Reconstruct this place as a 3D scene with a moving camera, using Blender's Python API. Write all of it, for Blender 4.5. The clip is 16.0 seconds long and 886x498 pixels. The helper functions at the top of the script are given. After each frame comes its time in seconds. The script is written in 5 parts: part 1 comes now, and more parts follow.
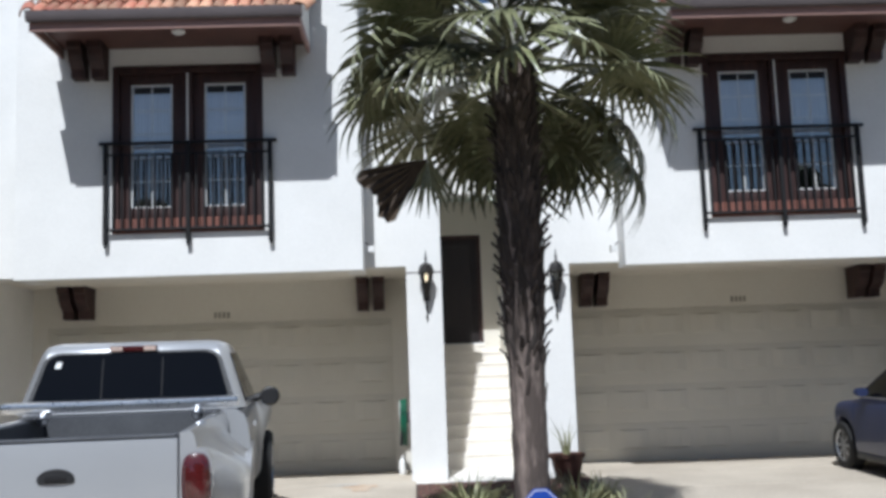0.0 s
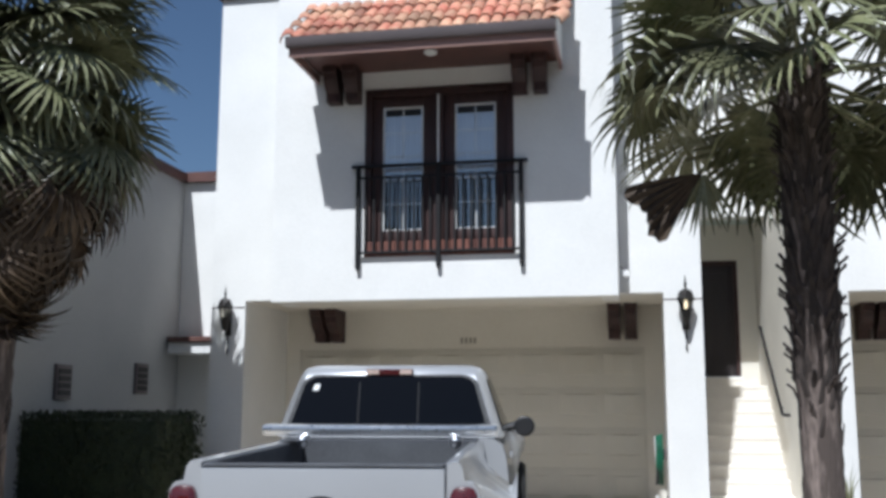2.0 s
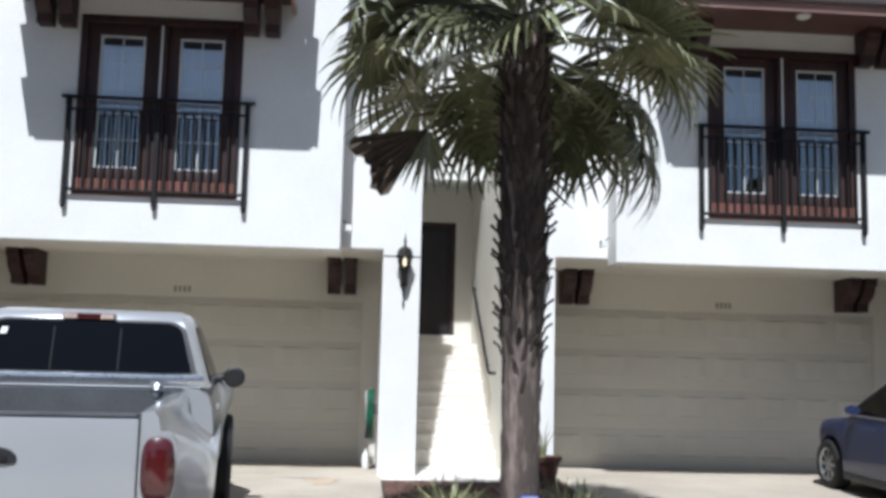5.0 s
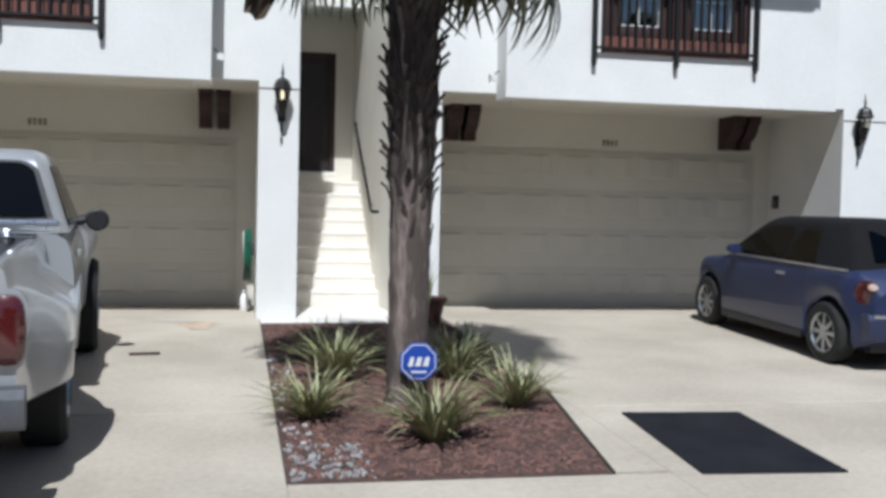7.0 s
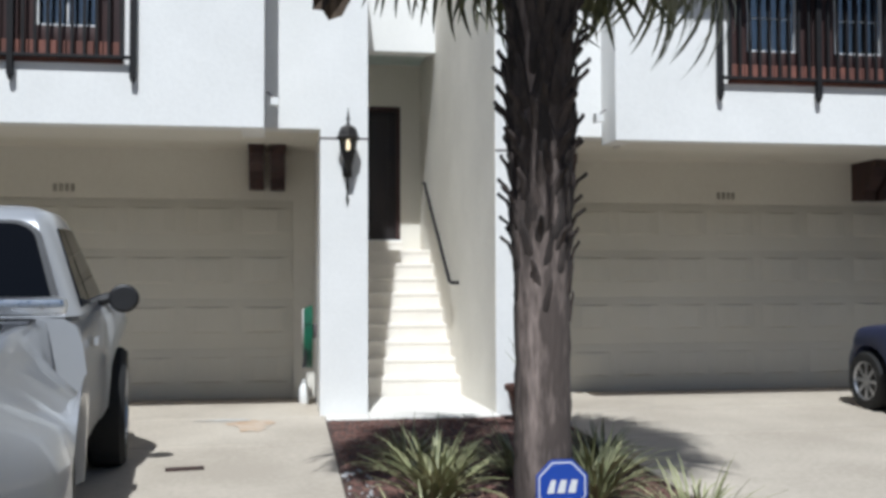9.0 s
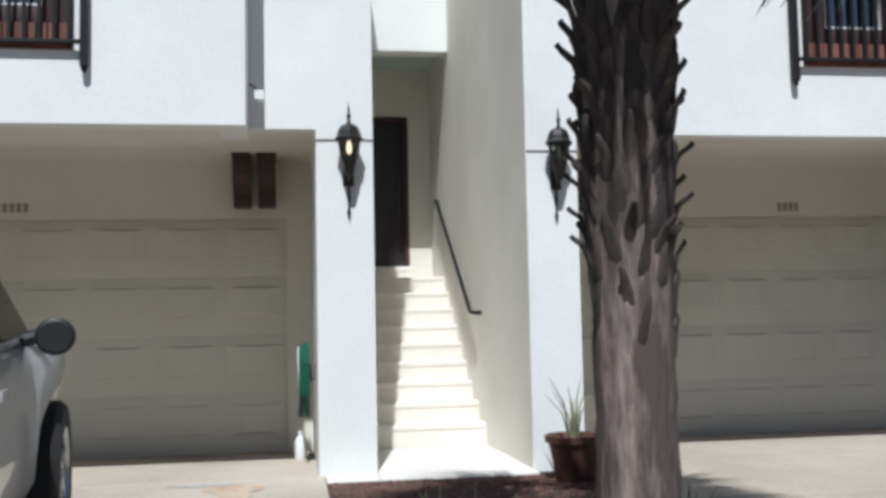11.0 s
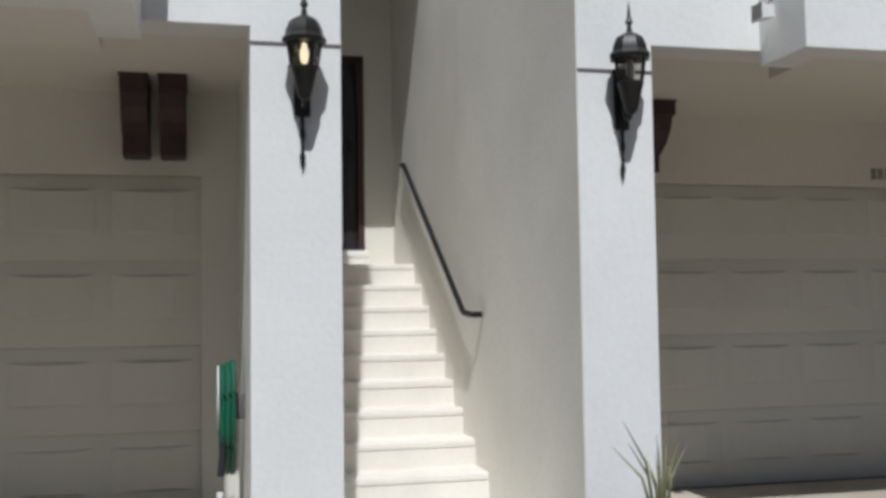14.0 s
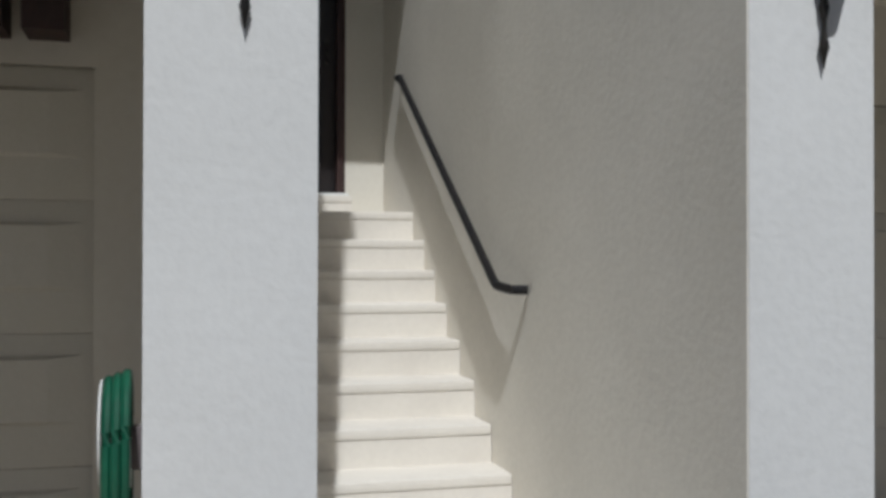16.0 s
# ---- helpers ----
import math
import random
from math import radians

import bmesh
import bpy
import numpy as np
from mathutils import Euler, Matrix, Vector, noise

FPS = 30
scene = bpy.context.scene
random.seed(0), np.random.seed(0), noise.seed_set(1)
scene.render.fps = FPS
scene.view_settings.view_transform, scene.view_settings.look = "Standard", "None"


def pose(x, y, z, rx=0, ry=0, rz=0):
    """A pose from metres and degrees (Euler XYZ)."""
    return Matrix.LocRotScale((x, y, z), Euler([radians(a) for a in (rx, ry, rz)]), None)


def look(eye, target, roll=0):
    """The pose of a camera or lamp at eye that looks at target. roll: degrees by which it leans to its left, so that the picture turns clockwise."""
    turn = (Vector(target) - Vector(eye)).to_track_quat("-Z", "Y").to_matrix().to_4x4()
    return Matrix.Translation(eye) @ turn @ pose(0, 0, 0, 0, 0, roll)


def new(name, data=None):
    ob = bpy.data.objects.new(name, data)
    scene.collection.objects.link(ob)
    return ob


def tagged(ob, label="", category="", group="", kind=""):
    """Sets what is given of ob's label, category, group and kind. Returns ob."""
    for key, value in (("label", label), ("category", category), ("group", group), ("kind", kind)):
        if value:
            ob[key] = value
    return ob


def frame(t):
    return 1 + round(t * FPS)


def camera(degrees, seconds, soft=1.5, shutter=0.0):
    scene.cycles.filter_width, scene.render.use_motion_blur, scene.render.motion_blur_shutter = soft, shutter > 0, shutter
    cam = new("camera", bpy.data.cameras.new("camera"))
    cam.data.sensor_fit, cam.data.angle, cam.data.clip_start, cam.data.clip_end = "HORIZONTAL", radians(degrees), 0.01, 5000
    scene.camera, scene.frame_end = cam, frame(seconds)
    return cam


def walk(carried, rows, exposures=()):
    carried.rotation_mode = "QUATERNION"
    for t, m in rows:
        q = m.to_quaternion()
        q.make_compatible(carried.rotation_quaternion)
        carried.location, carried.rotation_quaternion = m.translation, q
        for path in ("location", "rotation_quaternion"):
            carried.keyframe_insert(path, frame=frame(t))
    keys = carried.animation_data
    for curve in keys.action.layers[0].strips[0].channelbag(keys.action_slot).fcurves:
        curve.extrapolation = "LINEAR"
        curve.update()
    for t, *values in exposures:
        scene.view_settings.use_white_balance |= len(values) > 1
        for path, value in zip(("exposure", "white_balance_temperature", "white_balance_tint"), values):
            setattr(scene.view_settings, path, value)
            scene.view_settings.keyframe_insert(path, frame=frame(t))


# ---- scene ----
# t, x, y, z, yaw, pitch, roll of the carried camera
cam = camera(47.0, 16.0, soft=3.5)
ROWS = [
    (0, 0.033, -0.814, 1.248, -1.67, 7.31, 2.01),
    (0.5, -0.050, -0.664, 1.243, 2.06, 7.87, 1.51),
    (1, -0.143, -0.536, 1.245, 5.75, 8.35, 0.93),
    (1.5, -0.218, -0.429, 1.262, 8.83, 8.71, 0.37),
    (2, -0.292, -0.274, 1.265, 10.96, 9.17, -0.08),
    (2.5, -0.328, -0.184, 1.263, 12.19, 9.62, -0.31),
    (3, -0.349, -0.140, 1.261, 12.25, 10.06, -0.48),
    (3.5, -0.333, -0.120, 1.249, 10.57, 10.35, -0.75),
    (4, -0.315, -0.102, 1.245, 6.02, 10.01, -0.72),
    (4.5, -0.262, -0.075, 1.250, 0.18, 9.02, -1.29),
    (5, -0.243, -0.075, 1.234, -4.61, 6.94, -1.39),
    (5.2, -0.242, -0.067, 1.219, -6.16, 5.80, -1.26),
    (7.3, -0.250, 0.715, 1.306, -11.50, -2.48, -1.26),
    (7.5, -0.263, 0.930, 1.291, -11.03, -2.40, -1.19),
    (8, -0.266, 1.501, 1.270, -9.01, -2.00, -0.67),
    (8.5, -0.340, 1.985, 1.254, -8.18, -0.94, -0.25),
    (9, -0.358, 2.479, 1.243, -8.94, 1.93, 0.14),
    (9.5, -0.336, 2.936, 1.250, -10.09, 4.43, 0.90),
    (10, -0.332, 3.303, 1.202, -11.65, 3.08, 1.52),
    (10.2, -0.319, 3.458, 1.195, -10.34, 2.91, 1.43),
    (12.3, -0.199, 5.188, 1.202, -8.22, 5.95, 1.16),
    (12.5, -0.210, 5.333, 1.199, -8.91, 5.70, 0.99),
    (13, -0.223, 5.783, 1.199, -10.38, 5.01, 0.76),
    (13.5, -0.220, 6.412, 1.277, -11.71, 3.92, 0.74),
    (14, -0.247, 7.031, 1.287, -13.34, 3.38, 0.80),
    (14.5, -0.184, 7.628, 1.306, -14.09, 2.75, 0.68),
    (15, -0.121, 8.232, 1.338, -14.83, 2.01, 0.44),
    (15.5, -0.086, 8.815, 1.369, -15.81, 1.17, 0.58),
    (16, 0.052, 9.333, 1.384, -15.02, 0.55, -0.11),
]
EXPOSURES = [(0.0, 0.34, 5750, 8), (2.0, 0.41, 5750, 8), (4.0, 0.5, 5750, 8), (5.0, 0.48, 5750, 8), (7.5, 0.2, 5750, 7), (10.0, 0.23, 5750, 7),
             (12.5, 0.03, 5800, 7), (14.0, -0.12, 5850, 8), (15.0, -0.24, 5900, 8), (16.0, -0.5, 5900, 8)]
walk(cam, [(t, pose(x, y, z, 90 + pitch, roll, yaw)) for t, x, y, z, yaw, pitch, roll in ROWS], EXPOSURES)

# ---- world and sun ----
SUN = Vector((0.127, 0.67, -1.0)).normalized()
world = bpy.data.worlds.new("sky")
scene.world = world
world.use_nodes = True
wn = world.node_tree
sky = wn.nodes.new("ShaderNodeTexSky")
sky.sky_type = "NISHITA"
sky.sun_disc = False
sky.ozone_density = 3.0
sky.sun_elevation = math.asin(-SUN.z)
sky.sun_rotation = math.atan2(-SUN.x, -SUN.y)
wn.links.new(sky.outputs[0], wn.nodes["Background"].inputs[0])
wn.nodes["Background"].inputs[1].default_value = 0.05
sun = new("sun", bpy.data.lights.new("sun", "SUN"))
sun.data.energy = 4.2
sun.data.angle = radians(0.6)
sun.data.color = (1.0, 0.97, 0.93)
sun.matrix_world = look((0, 0, 30), Vector((0, 0, 30)) + SUN)


# ---- materials ----
def mat(name, color, color2=None, rough=0.7, metal=0.0, scale=3.0, fine=40.0, var=0.5, bump=0.15, depth=0.004,
        coat=0.0, spread=0.0, stretch=(1, 1, 1), emit=0.0, spec=0.5):
    """A surface with a broad and a fine variation between two colours, relief, and a little wear in its gloss."""
    m = bpy.data.materials.new(name)
    m.use_nodes = True
    nt = m.node_tree
    b = nt.nodes["Principled BSDF"]
    if color2 is None:
        color2 = tuple(c * 0.72 for c in color)
    geo = nt.nodes.new("ShaderNodeNewGeometry")
    mp = nt.nodes.new("ShaderNodeMapping")
    mp.inputs["Scale"].default_value = stretch
    nt.links.new(geo.outputs["Position"], mp.inputs[0])
    broad = nt.nodes.new("ShaderNodeTexNoise")
    broad.inputs["Scale"].default_value = scale
    broad.inputs["Detail"].default_value = 5
    grain = nt.nodes.new("ShaderNodeTexNoise")
    grain.inputs["Scale"].default_value = fine
    grain.inputs["Detail"].default_value = 3
    for n in (broad, grain):
        nt.links.new(mp.outputs[0], n.inputs["Vector"])
    add = nt.nodes.new("ShaderNodeMath")
    add.operation = "MULTIPLY_ADD"
    nt.links.new(grain.outputs["Fac"], add.inputs[0])
    add.inputs[1].default_value = 0.45
    nt.links.new(broad.outputs["Fac"], add.inputs[2])
    ramp = nt.nodes.new("ShaderNodeMapRange")
    ramp.inputs["From Min"].default_value = 0.5
    ramp.inputs["From Max"].default_value = 0.95
    ramp.inputs["To Max"].default_value = var * 2
    nt.links.new(add.outputs[0], ramp.inputs["Value"])
    mix = nt.nodes.new("ShaderNodeMix")
    mix.data_type = "RGBA"
    mix.inputs["A"].default_value = (*color, 1)
    mix.inputs["B"].default_value = (*color2, 1)
    nt.links.new(ramp.outputs[0], mix.inputs["Factor"])
    out = mix.outputs["Result"]
    if spread:
        info = nt.nodes.new("ShaderNodeObjectInfo")
        hsv = nt.nodes.new("ShaderNodeHueSaturation")
        val = nt.nodes.new("ShaderNodeMapRange")
        val.inputs["To Min"].default_value = 1 - spread
        val.inputs["To Max"].default_value = 1 + spread
        nt.links.new(info.outputs["Random"], val.inputs["Value"])
        nt.links.new(val.outputs[0], hsv.inputs["Value"])
        nt.links.new(out, hsv.inputs["Color"])
        out = hsv.outputs[0]
    nt.links.new(out, b.inputs["Base Color"])
    rr = nt.nodes.new("ShaderNodeMapRange")
    rr.inputs["To Min"].default_value = max(0.02, rough - 0.1)
    rr.inputs["To Max"].default_value = min(1.0, rough + 0.1)
    nt.links.new(grain.outputs["Fac"], rr.inputs["Value"])
    nt.links.new(rr.outputs[0], b.inputs["Roughness"])
    b.inputs["Metallic"].default_value = metal
    b.inputs["Coat Weight"].default_value = coat
    b.inputs["Coat Roughness"].default_value = 0.05
    b.inputs["Specular IOR Level"].default_value = spec
    if bump:
        bp = nt.nodes.new("ShaderNodeBump")
        bp.inputs["Strength"].default_value = bump
        bp.inputs["Distance"].default_value = depth
        nt.links.new(add.outputs[0], bp.inputs["Height"])
        nt.links.new(bp.outputs[0], b.inputs["Normal"])
    if emit:
        b.inputs["Emission Color"].default_value = (*color, 1)
        b.inputs["Emission Strength"].default_value = emit
    return m


def glass_mat(name, tint, alpha_mix=0.6, rough=0.02):
    """Thin window glass: part clear, part mirror by the angle."""
    m = bpy.data.materials.new(name)
    m.use_nodes = True
    nt = m.node_tree
    nt.nodes.remove(nt.nodes["Principled BSDF"])
    tr = nt.nodes.new("ShaderNodeBsdfTransparent")
    tr.inputs[0].default_value = (*tint, 1)
    gl = nt.nodes.new("ShaderNodeBsdfGlossy")
    gl.inputs["Roughness"].default_value = rough
    fr = nt.nodes.new("ShaderNodeFresnel")
    fr.inputs[0].default_value = 1.5
    up = nt.nodes.new("ShaderNodeMath")
    up.operation = "MULTIPLY_ADD"
    up.inputs[1].default_value = 1.0
    up.inputs[2].default_value = alpha_mix
    up.use_clamp = True
    nt.links.new(fr.outputs[0], up.inputs[0])
    mx = nt.nodes.new("ShaderNodeMixShader")
    nt.links.new(up.outputs[0], mx.inputs[0])
    nt.links.new(tr.outputs[0], mx.inputs[1])
    nt.links.new(gl.outputs[0], mx.inputs[2])
    nt.links.new(mx.outputs[0], nt.nodes["Material Output"].inputs[0])
    return m


STUCCO = mat("white_stucco", (0.82, 0.81, 0.78), (0.72, 0.71, 0.68), rough=0.9, scale=1.3, fine=30, var=0.42, bump=0.4, depth=0.011)
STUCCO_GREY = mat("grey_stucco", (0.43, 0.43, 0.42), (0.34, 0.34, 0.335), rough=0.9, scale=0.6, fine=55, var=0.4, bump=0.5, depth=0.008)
STAIR_WALL = mat("cream_stucco", (0.84, 0.80, 0.72), (0.72, 0.685, 0.61), rough=0.9, scale=1.1, fine=34, var=0.5, bump=0.4, depth=0.010)
SOFFIT = mat("soffit_paint", (0.74, 0.71, 0.63), (0.66, 0.62, 0.54), rough=0.85, scale=0.8, fine=30, var=0.4, bump=0.1)
PORCH_CEILING = mat("porch_ceiling_paint", (0.55, 0.62, 0.58), rough=0.8, scale=1, var=0.3, bump=0.05)
GARAGE = mat("garage_door_paint", (0.68, 0.65, 0.57), (0.60, 0.57, 0.49), rough=0.55, scale=0.8, fine=60, var=0.4, bump=0.06)
WOOD = mat("stained_dark_wood", (0.062, 0.028, 0.024), (0.032, 0.016, 0.015), rough=0.6, scale=4, fine=70, var=0.6, bump=0.2, stretch=(3, 3, 0.6))
WOOD_RED = mat("red_brown_painted_wood", (0.13, 0.06, 0.047), (0.085, 0.04, 0.033), rough=0.55, scale=3, fine=60, var=0.5, bump=0.12)
FASCIA = mat("mauve_fascia_paint", (0.33, 0.2, 0.17), (0.25, 0.15, 0.13), rough=0.6, scale=2, var=0.4)
GUTTER = mat("grey_brown_gutter", (0.15, 0.125, 0.125), rough=0.5, metal=0.0, scale=2, var=0.3, bump=0.05)
TILE = mat("terracotta_tile", (0.42, 0.13, 0.085), (0.46, 0.27, 0.17), rough=0.75, scale=2.4, fine=30, var=0.7, bump=0.25, spread=0.4)
BRICK = mat("red_brick_sill", (0.19, 0.075, 0.052), (0.12, 0.05, 0.04), rough=0.8, scale=6, spread=0.25)
IRON = mat("black_wrought_iron", (0.010, 0.010, 0.011), (0.018, 0.016, 0.016), spec=0.25, rough=0.6, scale=8, fine=90, var=0.4, bump=0.2, depth=0.002)
BRONZE = mat("dark_bronze_lantern", (0.012, 0.011, 0.011), (0.03, 0.025, 0.02), rough=0.45, metal=0.3, scale=10, fine=90, bump=0.2, depth=0.002)
CONCRETE = mat("pale_concrete", (0.52, 0.46, 0.375), (0.38, 0.33, 0.265), rough=0.9, scale=0.7, fine=26, var=0.6, bump=0.25)
WALKWAY = mat("bright_concrete_walk", (0.74, 0.71, 0.65), (0.60, 0.57, 0.51), rough=0.9, scale=1.4, fine=30, var=0.35, bump=0.2)
STEP = mat("painted_concrete_step", (0.78, 0.735, 0.66), (0.66, 0.615, 0.55), rough=0.85, scale=3, fine=35, var=0.35, bump=0.2)
ASPHALT = mat("asphalt", (0.055, 0.055, 0.056), (0.035, 0.035, 0.036), rough=0.95, scale=1.0, fine=120, var=0.5, bump=0.6)
MULCH = mat("red_brown_mulch", (0.12, 0.066, 0.052), (0.055, 0.032, 0.026), rough=1.0, scale=6, fine=60, var=0.7, bump=0.8, depth=0.02)
CHIP = mat("mulch_chip", (0.17, 0.088, 0.068), (0.09, 0.05, 0.04), rough=1.0, scale=9, spread=0.5)
PEBBLE = mat("white_pebble", (0.5, 0.5, 0.48), (0.3, 0.3, 0.3), rough=0.8, scale=8, spread=0.3)
LAWN = mat("shaded_ground_cover", (0.045, 0.05, 0.02), (0.08, 0.06, 0.03), rough=1.0, scale=2.5, fine=80, var=0.7, bump=0.9, depth=0.03)
BARK = mat("palm_bark", (0.29, 0.23, 0.20), (0.08, 0.062, 0.053), rough=0.95, scale=7, fine=45, var=0.8, bump=1.0, depth=0.025, stretch=(1, 1, 0.18))
BOOT = mat("palm_boot", (0.075, 0.056, 0.047), (0.03, 0.024, 0.021), rough=0.95, scale=12, fine=70, var=0.6, bump=0.9, stretch=(1, 1, 0.3), spread=0.35)
LEAF = mat("palm_leaf", (0.105, 0.118, 0.057), (0.23, 0.228, 0.13), rough=0.30, scale=2.2, fine=25, var=0.6, bump=0.05, spread=0.4)
# brown of dry fans; also stands in for shade on the folded fan
LEAF_DRY_AND_SHADED = mat("dry_and_shaded_palm_leaf", (0.12, 0.08, 0.045), (0.06, 0.04, 0.025), rough=0.7, scale=2.5, fine=25, var=0.6, bump=0.1, spread=0.4)
BLADE = mat("strappy_grass_blade", (0.15, 0.165, 0.07), (0.36, 0.35, 0.19), rough=0.5, scale=7, fine=40, var=0.6, bump=0.05, spread=0.3)
HEDGE = mat("hedge_leaf", (0.016, 0.024, 0.009), (0.035, 0.048, 0.018), rough=0.6, scale=5, fine=40, var=0.6, bump=0.0)
FAR_TREE = mat("far_tree_leaf", (0.04, 0.06, 0.02), (0.02, 0.03, 0.012), rough=0.9, scale=0.6, fine=4, var=0.7, bump=0)
SILVER = mat("silver_car_paint", (0.43, 0.44, 0.455), (0.38, 0.385, 0.40), rough=0.34, metal=0.3, scale=1, fine=300, var=0.25, bump=0.0, coat=0.7)
BLUE = mat("slate_blue_car_paint", (0.020, 0.030, 0.085), (0.016, 0.024, 0.068), rough=0.45, metal=0.2, scale=1, fine=300, var=0.25, bump=0, coat=0.35)
SOFT_TOP = mat("black_canvas_top", (0.009, 0.009, 0.010), rough=0.9, spec=0.2, scale=4, fine=200, bump=0.3, depth=0.002)
RUBBER = mat("tyre_rubber", (0.018, 0.018, 0.018), rough=0.85, scale=6, fine=100, bump=0.2)
PLASTIC = mat("black_plastic", (0.02, 0.02, 0.022), rough=0.5, scale=5, bump=0.05)
LINER = mat("grey_bed_liner", (0.09, 0.095, 0.105), (0.06, 0.062, 0.07), rough=0.7, scale=3, bump=0.2)
CHROME = mat("polished_metal", (0.80, 0.81, 0.82), (0.7, 0.71, 0.73), rough=0.3, metal=1.0, scale=4, var=0.2, bump=0)
ALLOY = mat("alloy_rim", (0.45, 0.46, 0.48), rough=0.3, metal=0.9, scale=4, var=0.2, bump=0)
RED_LENS = mat("red_lamp_lens", (0.075, 0.010, 0.010), rough=0.15, coat=1.0, scale=8, bump=0)
CLEAR_LENS = mat("pale_lamp_lens", (0.65, 0.5, 0.42), rough=0.15, coat=1.0, scale=8, bump=0)
CAR_GLASS = glass_mat("tinted_car_glass", (0.03, 0.03, 0.03), 0.0)
PANE_GLASS = glass_mat("window_glass", (0.97, 0.98, 0.99), 0.14)
LAMP_GLASS = glass_mat("lantern_glass", (0.8, 0.78, 0.72), 0.05, 0.1)
CURTAIN = mat("white_curtain", (0.86, 0.87, 0.88), (0.76, 0.77, 0.79), rough=0.9, scale=5, fine=30, var=0.5, bump=0.2, stretch=(6, 6, 0.3))
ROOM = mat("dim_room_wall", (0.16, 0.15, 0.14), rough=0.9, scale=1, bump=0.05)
WHITE_PAINT = mat("white_paint", (0.78, 0.78, 0.76), (0.66, 0.66, 0.64), rough=0.5, scale=5, var=0.3, bump=0.05)
HOSE = mat("green_garden_hose", (0.012, 0.11, 0.06), (0.008, 0.06, 0.035), rough=0.35, scale=6, bump=0.05)
SIGN_BLUE = mat("sign_blue", (0.02, 0.07, 0.38), (0.02, 0.055, 0.3), rough=0.4, scale=6, var=0.3, bump=0)
POT = mat("dark_terracotta_pot", (0.16, 0.07, 0.045), (0.09, 0.04, 0.03), rough=0.7, scale=6, bump=0.2)
MAT_BLACK = mat("black_rubber_mat", (0.010, 0.010, 0.014), (0.018, 0.018, 0.022), spec=0.15, rough=0.9, scale=4, fine=90, bump=0.3)
STAIN = mat("rust_stain", (0.42, 0.27, 0.16), (0.52, 0.42, 0.32), rough=0.9, scale=5, fine=25, var=0.8, bump=0.1)
DOOR_DARK = mat("near_black_door_wood", (0.012, 0.009, 0.010), (0.022, 0.015, 0.014), rough=0.5, scale=4, fine=60, stretch=(3, 3, 0.5))
DIGIT = mat("dark_house_digit", (0.38, 0.355, 0.30), rough=0.5, scale=8, bump=0)
BULB = mat("warm_bulb", (1.0, 0.82, 0.55), rough=0.4, emit=1.6, bump=0)
SCUFF = mat("grey_scuff", (0.52, 0.50, 0.46), rough=0.95, scale=30, bump=0)


# ---- mesh helpers ----
def mesh(name, bm, material, smooth=None):
    bmesh.ops.recalc_face_normals(bm, faces=bm.faces)
    me = bpy.data.meshes.new(name)
    bm.to_mesh(me)
    bm.free()
    me.materials.append(material)
    if smooth is not None:
        me.polygons.foreach_set("use_smooth", [True] * len(me.polygons))
        me.set_sharp_from_angle(angle=radians(smooth))
    return me


def part(name, bm, material, parent=None, label="", smooth=35, m=None):
    """One mesh object, under a thing or a part."""
    ob = new(name, bm if isinstance(bm, bpy.types.Mesh) else mesh(name, bm, material, smooth))
    if parent is not None:
        ob.parent = parent
    if m is not None:
        ob.matrix_local = m
    if label:
        ob["label"] = label
    return ob


def thing(name, m, label, category, group="", kind=""):
    ob = new(name)
    ob.empty_display_size = 0.1
    ob.matrix_world = m
    return tagged(ob, label, category, group, kind)


def box(bm, x0, x1, y0, y1, z0, z1, bevel=0.0, m=None):
    vs = [bm.verts.new((x, y, z)) for x in (x0, x1) for y in (y0, y1) for z in (z0, z1)]
    fs = [bm.faces.new([vs[i] for i in q]) for q in ((0, 1, 3, 2), (4, 6, 7, 5), (0, 4, 5, 1), (2, 3, 7, 6), (0, 2, 6, 4), (1, 5, 7, 3))]
    if bevel:
        es = list({e for f in fs for e in f.edges})
        r = bmesh.ops.bevel(bm, geom=es, offset=bevel, segments=2, affect="EDGES", profile=0.6)
        vs = list({v for f in r["faces"] for v in f.verts} | {v for v in vs if v.is_valid})
    if m is not None:
        bmesh.ops.transform(bm, matrix=m, verts=vs)
    return vs


def boxes(*specs, bevel=0.0):
    bm = bmesh.new()
    for s in specs:
        box(bm, *s, bevel=bevel)
    return bm


def loft(rings, close_ring=True, caps=True, bm=None):
    bm = bm or bmesh.new()
    rows = [[bm.verts.new(p) for p in r] for r in rings]
    n = len(rows[0])
    for a, b in zip(rows, rows[1:]):
        for i in range(n if close_ring else n - 1):
            j = (i + 1) % n
            bm.faces.new((a[i], a[j], b[j], b[i]))
    if caps and close_ring:
        bm.faces.new(rows[0])
        bm.faces.new(rows[-1][::-1])
    return bm


def lathe(profile, seg=20, m=None, bm=None, caps=True):
    """Turned about z; profile: (radius, z)."""
    rings = [[(r * math.cos(2 * math.pi * i / seg), r * math.sin(2 * math.pi * i / seg), z) for i in range(seg)] for r, z in profile]
    if m is not None:
        rings = [[m @ Vector(p) for p in r] for r in rings]
    return loft(rings, caps=caps, bm=bm)


